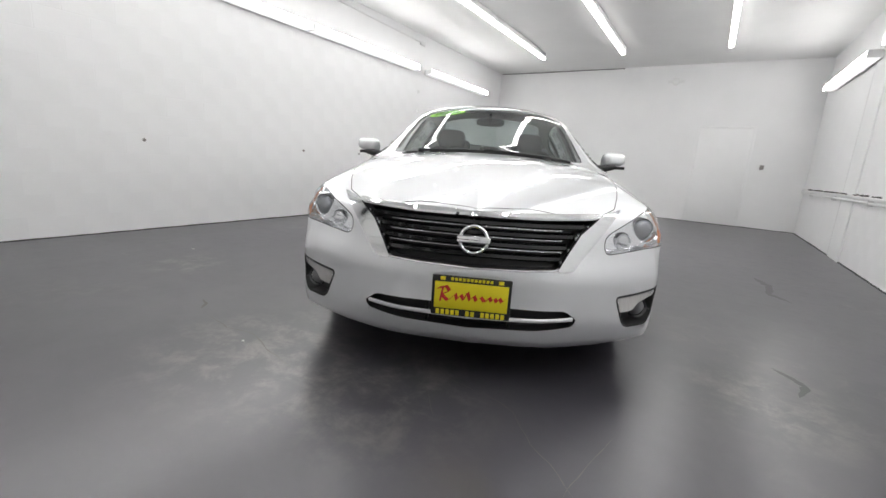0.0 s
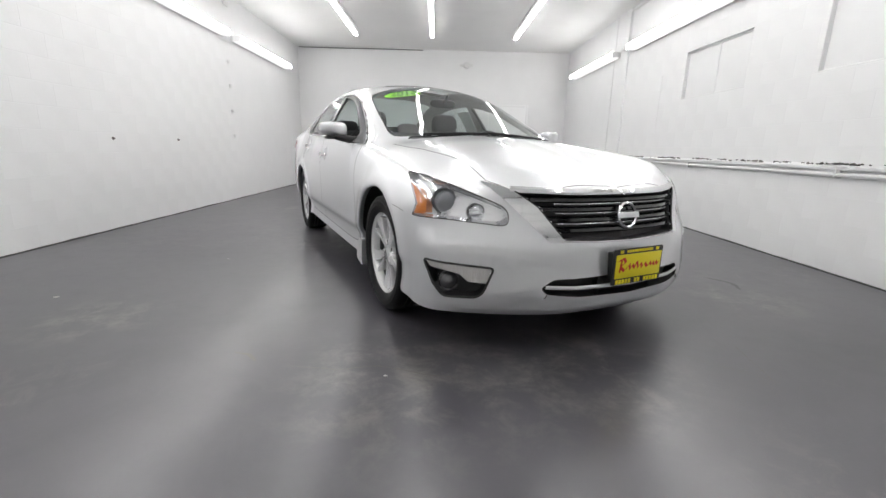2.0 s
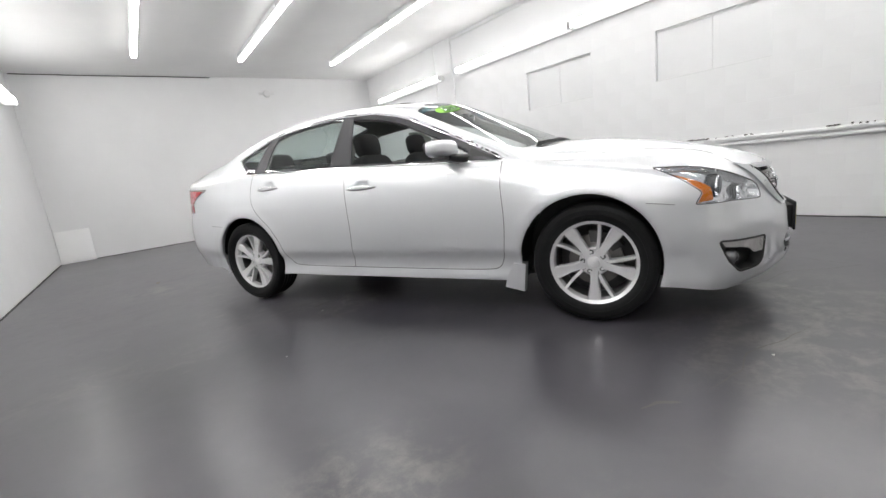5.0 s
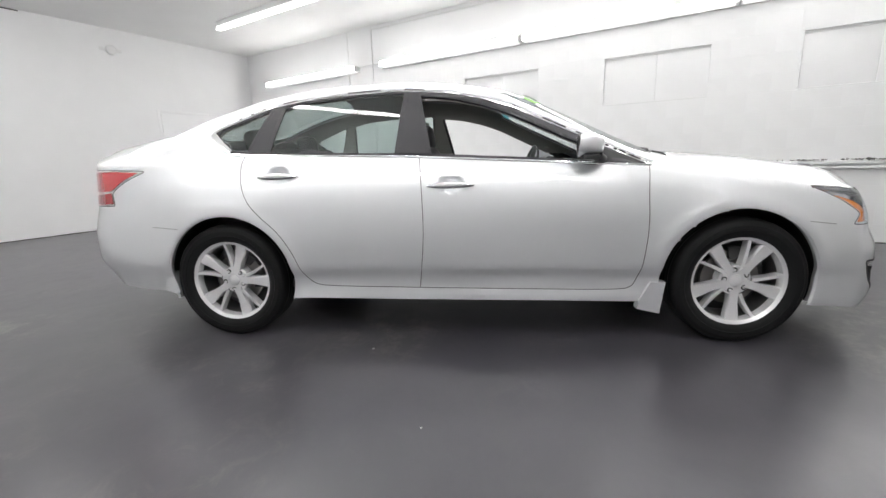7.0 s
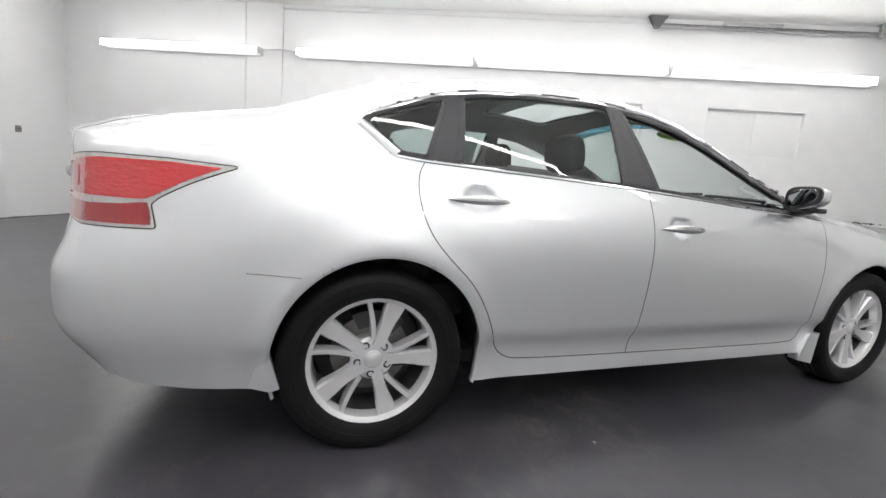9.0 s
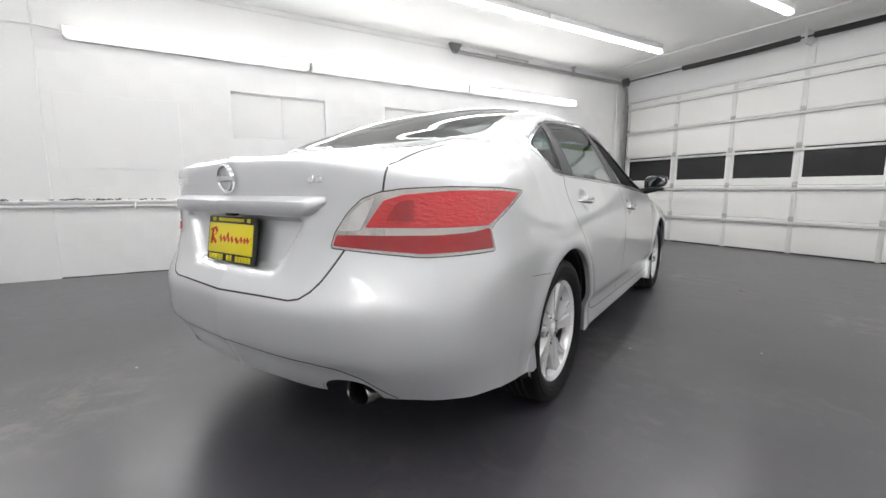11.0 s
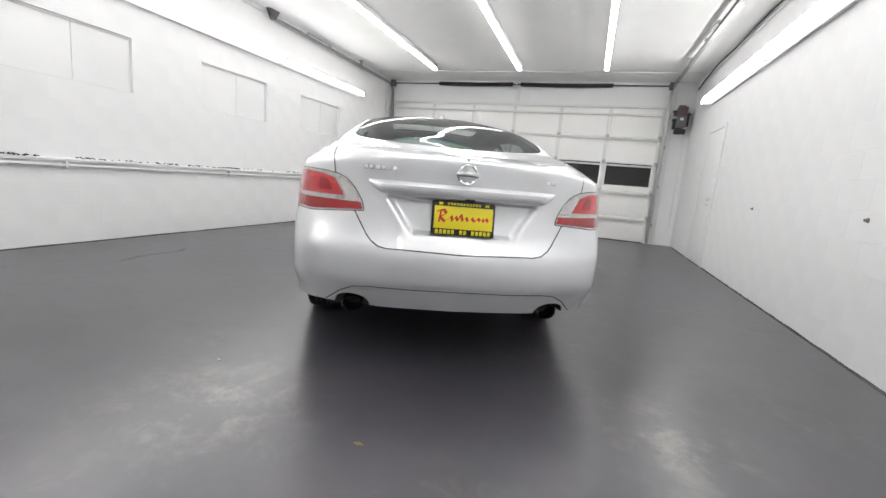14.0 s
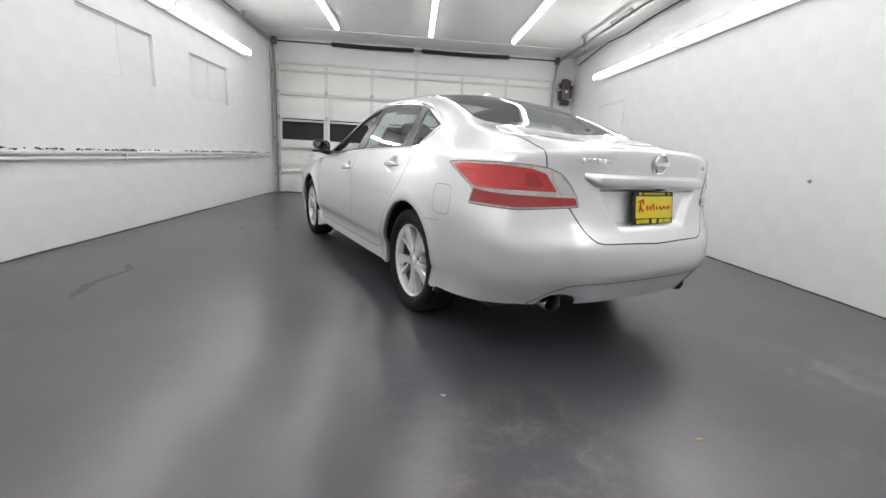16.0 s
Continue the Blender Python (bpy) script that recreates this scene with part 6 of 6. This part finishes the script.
part("column", bm, M_INNER, sw)
bm = bmesh.new()
rounded_block(bm, 0.115, 0.018, 0.033, pose(0, 0.36, 1.285, -12, 0, 0), 0.6)
rv = part("rear_view_mirror", bm, M_BLACK, car, "black inside mirror")
bm = bmesh.new()
tube(bm, [(0, 0.37, 1.29), (0, 0.44, 1.335)], 0.012, 8)
part("stalk", bm, M_BLACK, rv)

# windscreen furniture: shade band, wipers, year sticker
band = [f for f in faces_of("windscreen") if P[f][:, 1].mean() < 0.285]
bm = panel(bmesh.new(), band, 0, -0.006)
part("shade_band", raw(bm, "shade_band", M_TINTBAND), M_TINTBAND, car, "blue sun shade band")
for pts in ([(-0.56, 1.045), (-0.3, 1.068), (0.02, 1.05)], [(0.02, 1.085), (0.30, 1.062), (0.47, 1.03)]):
    bm = strip(bmesh.new(), TOP, pts, 0.012, 0.011)
    part("wiper", bm, M_BLACK, car)
bm = bmesh.new()
c, n = on_body(TOP, 0.36, 0.37)
u = (Vector((-1, 0, 0)) + n * n.x).normalized()
v = n.cross(u)
ring = []
for t in np.linspace(0, 2 * math.pi, 49)[:-1]:
    p = c + u * 0.15 * math.cos(t) + v * 0.058 * math.sin(t)
    hit = FULL.find_nearest(p)[0]
    ring.append(hit + n * 0.002)
bm.faces.new([bm.verts.new(p) for p in ring])
sk = part("year_sticker", bm, M_GREEN, car, "lime green oval sticker with a year")
fc = bpy.data.curves.new("year_text", "FONT")
fc.body, fc.size, fc.align_x, fc.align_y, fc.extrude, fc.shear = "2015", 0.115, "CENTER", "CENTER", 0.0006, 0.25
tmp = new("year_text_curve", fc)
me = bpy.data.meshes.new_from_object(tmp.evaluated_get(bpy.context.evaluated_depsgraph_get()))
bpy.data.objects.remove(tmp)
me.materials.clear()
me.materials.append(material("dark_green_print", (0.03, 0.12, 0.02), 0.5))
tx = part("year_text", me, None, sk)
tx.matrix_basis = Matrix.Translation(c + n * 0.006) @ Matrix((u, v, n)).transposed().to_4x4()
# sunroof: glass lid slid back under the roof, with a raised wind deflector
bm = panel(bmesh.new(), faces_of("sunroof_hole"), 0, -0.03)
for vtx in bm.verts:
    vtx.co.y -= 0.33
    h = FULL.ray_cast(Vector((vtx.co.x, vtx.co.y, 3)), Vector((0, 0, -1)))[0]
    vtx.co.z = h.z - 0.012
sr = part("sunroof", raw(bm, "sunroof", M_DARKGLASS), M_DARKGLASS, car, "dark glass sunroof slid back under the roof")
bm = strip(bmesh.new(), TOP, [(-0.36, -0.035), (-0.2, -0.015), (0, -0.008), (0.2, -0.015), (0.36, -0.035)], 0.010, 0.004)
part("wind_deflector", bm, M_BLACK, sr)
part("sunroof_seal", strip(bmesh.new(), TOP, [tuple(p) for p in SUNROOF], 0.006, 0.0002, True), M_BLACK, car)
part("windscreen_seal", strip(bmesh.new(), TOP, [tuple(p) for p in WSCREEN], 0.005, 0.0002, True), M_GLOSSBLACK, car)
part("rear_window_seal", strip(bmesh.new(), TOP, [tuple(p) for p in BACKLIGHT], 0.009, 0.0003, True), M_GLOSSBLACK, car)
bm = bmesh.new()
hit, n = on_body(TOP, 0, -0.86)
rounded_block(bm, 0.02, 0.045, 0.022, Matrix.Translation(hit + Vector((0, 0, 0.012))), 0.8)
part("aerial", bm, M_PAINT, car)
decal("window_sticker", SIDE, rounded([(-0.625, 1.065), (-0.40, 1.065), (-0.40, 1.315), (-0.625, 1.315)], 0.006), -0.006, material("pale_paper", (0.62, 0.68, 0.64), 0.7), -1, car, "pale paper price sheet inside the rear door window", 0.03)

# ---- floor marks and debris ----
M_CRACK = material("crack_dust", (0.19, 0.182, 0.172), 0.9)


def scuff(name, pts, width, mat, label, category, z=0.0012):
    bm, prev = bmesh.new(), None
    ps = dense(pts, 0.02)
    for k, p in enumerate(ps):
        a, b = ps[max(k - 1, 0)], ps[min(k + 1, len(ps) - 1)]
        d = (b - a) / (np.linalg.norm(b - a) + 1e-9)
        j = 0.012 * noise.noise(Vector((p[0] * 9, p[1] * 9, 1)))
        w = width * (0.35 + 0.9 * abs(noise.noise(Vector((p[0] * 14, p[1] * 14, 4))))) * min(1, 6 * min(k, len(ps) - 1 - k) / len(ps) + 0.15)
        n = np.array([-d[1], d[0]])
        ring = [bm.verts.new((*(p + n * (j + w)), z)), bm.verts.new((*(p + n * (j - w)), z))]
        if prev:
            bm.faces.new((prev[0], prev[1], ring[1], ring[0]))
        prev = ring
    return tagged(part(name, bm, mat), label, category)


scuff("floor_crack", [(-0.72, 1.95), (-0.95, 2.08), (-1.12, 2.09), (-1.26, 2.13), (-1.38, 2.28), (-1.47, 2.33), (-1.62, 2.47)], 0.0028, M_CRACK, "fine pale crack in the dark floor", "crack")
scuff("floor_crack", [(-1.02, 2.35), (-0.92, 2.22), (-0.80, 2.16)], 0.0022, M_CRACK, "short pale crack in the dark floor", "crack")
scuff("floor_crack", [(-1.62, 2.05), (-1.58, 2.25), (-1.55, 2.45)], 0.0022, M_CRACK, "short pale scratch in the dark floor", "crack")
scuff("floor_scratch", [(0.80, 0.05), (0.92, -0.06), (0.95, -0.16), (1.04, -0.20)], 0.005, M_CRACK, "pale scratch in the dark floor", "scratch")
scuff("floor_scratch", [(1.20, -0.15), (1.08, -0.18), (1.0, -0.12)], 0.005, M_CRACK, "short pale scratch in the dark floor", "scratch")
scuff("floor_scuff", [(0.66, 2.30), (0.72, 2.24), (0.80, 2.22)], 0.012, M_CRACK, "bright short scrape on the dark floor", "scuff")
scuff("floor_crack", [(0.52, 2.34), (0.30, 2.36), (0.12, 2.33), (-0.10, 2.40), (-0.32, 2.44)], 0.005, M_CRACK, "pale crack in the dark floor", "crack")
M_SKID = material("tyre_mark", (0.040, 0.039, 0.043), 0.32)
scuff("tyre_mark", [(-2.30, -1.62), (-2.40, -1.30), (-2.36, -0.95), (-2.5, -0.75)], 0.055, M_SKID, "dark rubber tyre mark on the floor", "tyre mark")
scuff("tyre_mark", [(-2.20, 0.90), (-2.32, 1.05), (-2.28, 1.2)], 0.03, M_SKID, "short dark tyre mark on the floor", "tyre mark")
rng = random.Random(9)
M_FLECK = material("pale_fleck", (0.55, 0.54, 0.52), 0.7)
M_LEAF = material("tan_scrap", (0.30, 0.23, 0.11), 0.7)
for x, y, r, mt, lbl in ((2.17, 1.555, 0.022, M_FLECK, "pale flake of paint lying on the floor"), (0.083, 2.41, 0.010, M_FLECK, "tiny pale fleck lying on the floor"), (0.94, -2.93, 0.020, M_LEAF, "small tan scrap lying on the floor"), (-0.02, -2.65, 0.013, M_FLECK, "tiny pale fleck lying on the floor"), (2.06, -2.88, 0.018, M_LEAF, "small tan scrap lying on the floor"), (1.15, -0.02, 0.012, M_FLECK, "tiny pale fleck lying on the floor"), (1.6, 0.6, 0.007, M_FLECK, "tiny pale fleck lying on the floor")):
    bm = bmesh.new()
    ring = [bm.verts.new((x + r * rng.uniform(0.4, 1.3) * math.cos(t), y + r * rng.uniform(0.4, 1.3) * math.sin(t) * 0.6, 0.003)) for t in np.linspace(0, 2 * math.pi, 10)[:-1]]
    f = bm.faces.new(ring)
    got = bmesh.ops.extrude_face_region(bm, geom=[f])
    for v in got["geom"]:
        if isinstance(v, bmesh.types.BMVert):
            v.co.z = 0.0004
    tagged(part("fleck", bm, mt), lbl, "fleck")

# ---- wall blocks, last ----
BL, BH, GAP = 0.406, 0.203, 0.003


def block_mesh(length):
    bm = bmesh.new()
    h, l, t, b = (BH - GAP) / 2, (length - GAP) / 2, JOINT, 0.003
    a = [bm.verts.new((0, y, z)) for y, z in ((-l, -h), (l, -h), (l, h), (-l, h))]
    c = [bm.verts.new((t, y, z)) for y, z in ((-l + b, -h + b), (l - b, -h + b), (l - b, h - b), (-l + b, h - b))]
    bm.faces.new(c)
    for k in range(4):
        bm.faces.new((a[k], a[(k + 1) % 4], c[(k + 1) % 4], c[k]))
    return finish(bm, "block", M_WALL, False)


BLOCKS = {}


def lay_blocks(wall, x, turn, clear, near):
    """Courses of block facing on a wall: those in the near stretch are pieces of their own, the rest one joined part."""
    rest = bmesh.new()
    made = 0
    for row in range(16):
        z = BH * (row + 0.5)
        y = YB + (0 if row % 2 else -BL / 2)
        while y < YN - 0.05:
            y0, y1 = max(y, YB), min(y + BL, YN - 0.002)
            y += BL
            cuts = [(y0, y1)]
            for w0, w1, z0, z1 in clear:
                if z + BH / 2 > z0 + 0.02 and z - BH / 2 < z1 - 0.02:
                    cuts = [c for a, b in cuts for c in ((a, min(b, w0)), (max(a, w1), b)) if c[1] - c[0] > 0.03]
            for a, b in cuts:
                L = round(b - a, 3)
                if L < 0.03:
                    continue
                if L not in BLOCKS:
                    BLOCKS[L] = block_mesh(L)
                m = pose(x, (a + b) / 2, z, 0, 0, turn)
                if near[0] < (a + b) / 2 < near[1] and z < near[2] and made < 290:
                    ob = new("block", BLOCKS[L])
                    ob.parent, ob.matrix_basis = wall, m
                    made += 1
                else:
                    n0 = len(rest.verts)
                    rest.from_mesh(BLOCKS[L])
                    rest.verts.ensure_lookup_table()
                    for v in rest.verts[n0:]:
                        v.co = m @ v.co
    tagged(part("block_facing", rest, M_WALL, wall, "", None, False), "", "", "", "stuff")


lay_blocks(wall_west, XW - JOINT, 0, [(a, b, WZ0, WZ1) for a, b in WINDOWS] + [(-4.22, -3.68, 0, ZC)], (-3.6, 5.2, 2.7))
lay_blocks(wall_east, XE + JOINT, 180, [(3.02, 4.08, 0, 2.14)], (-3.5, 3.0, 2.7))
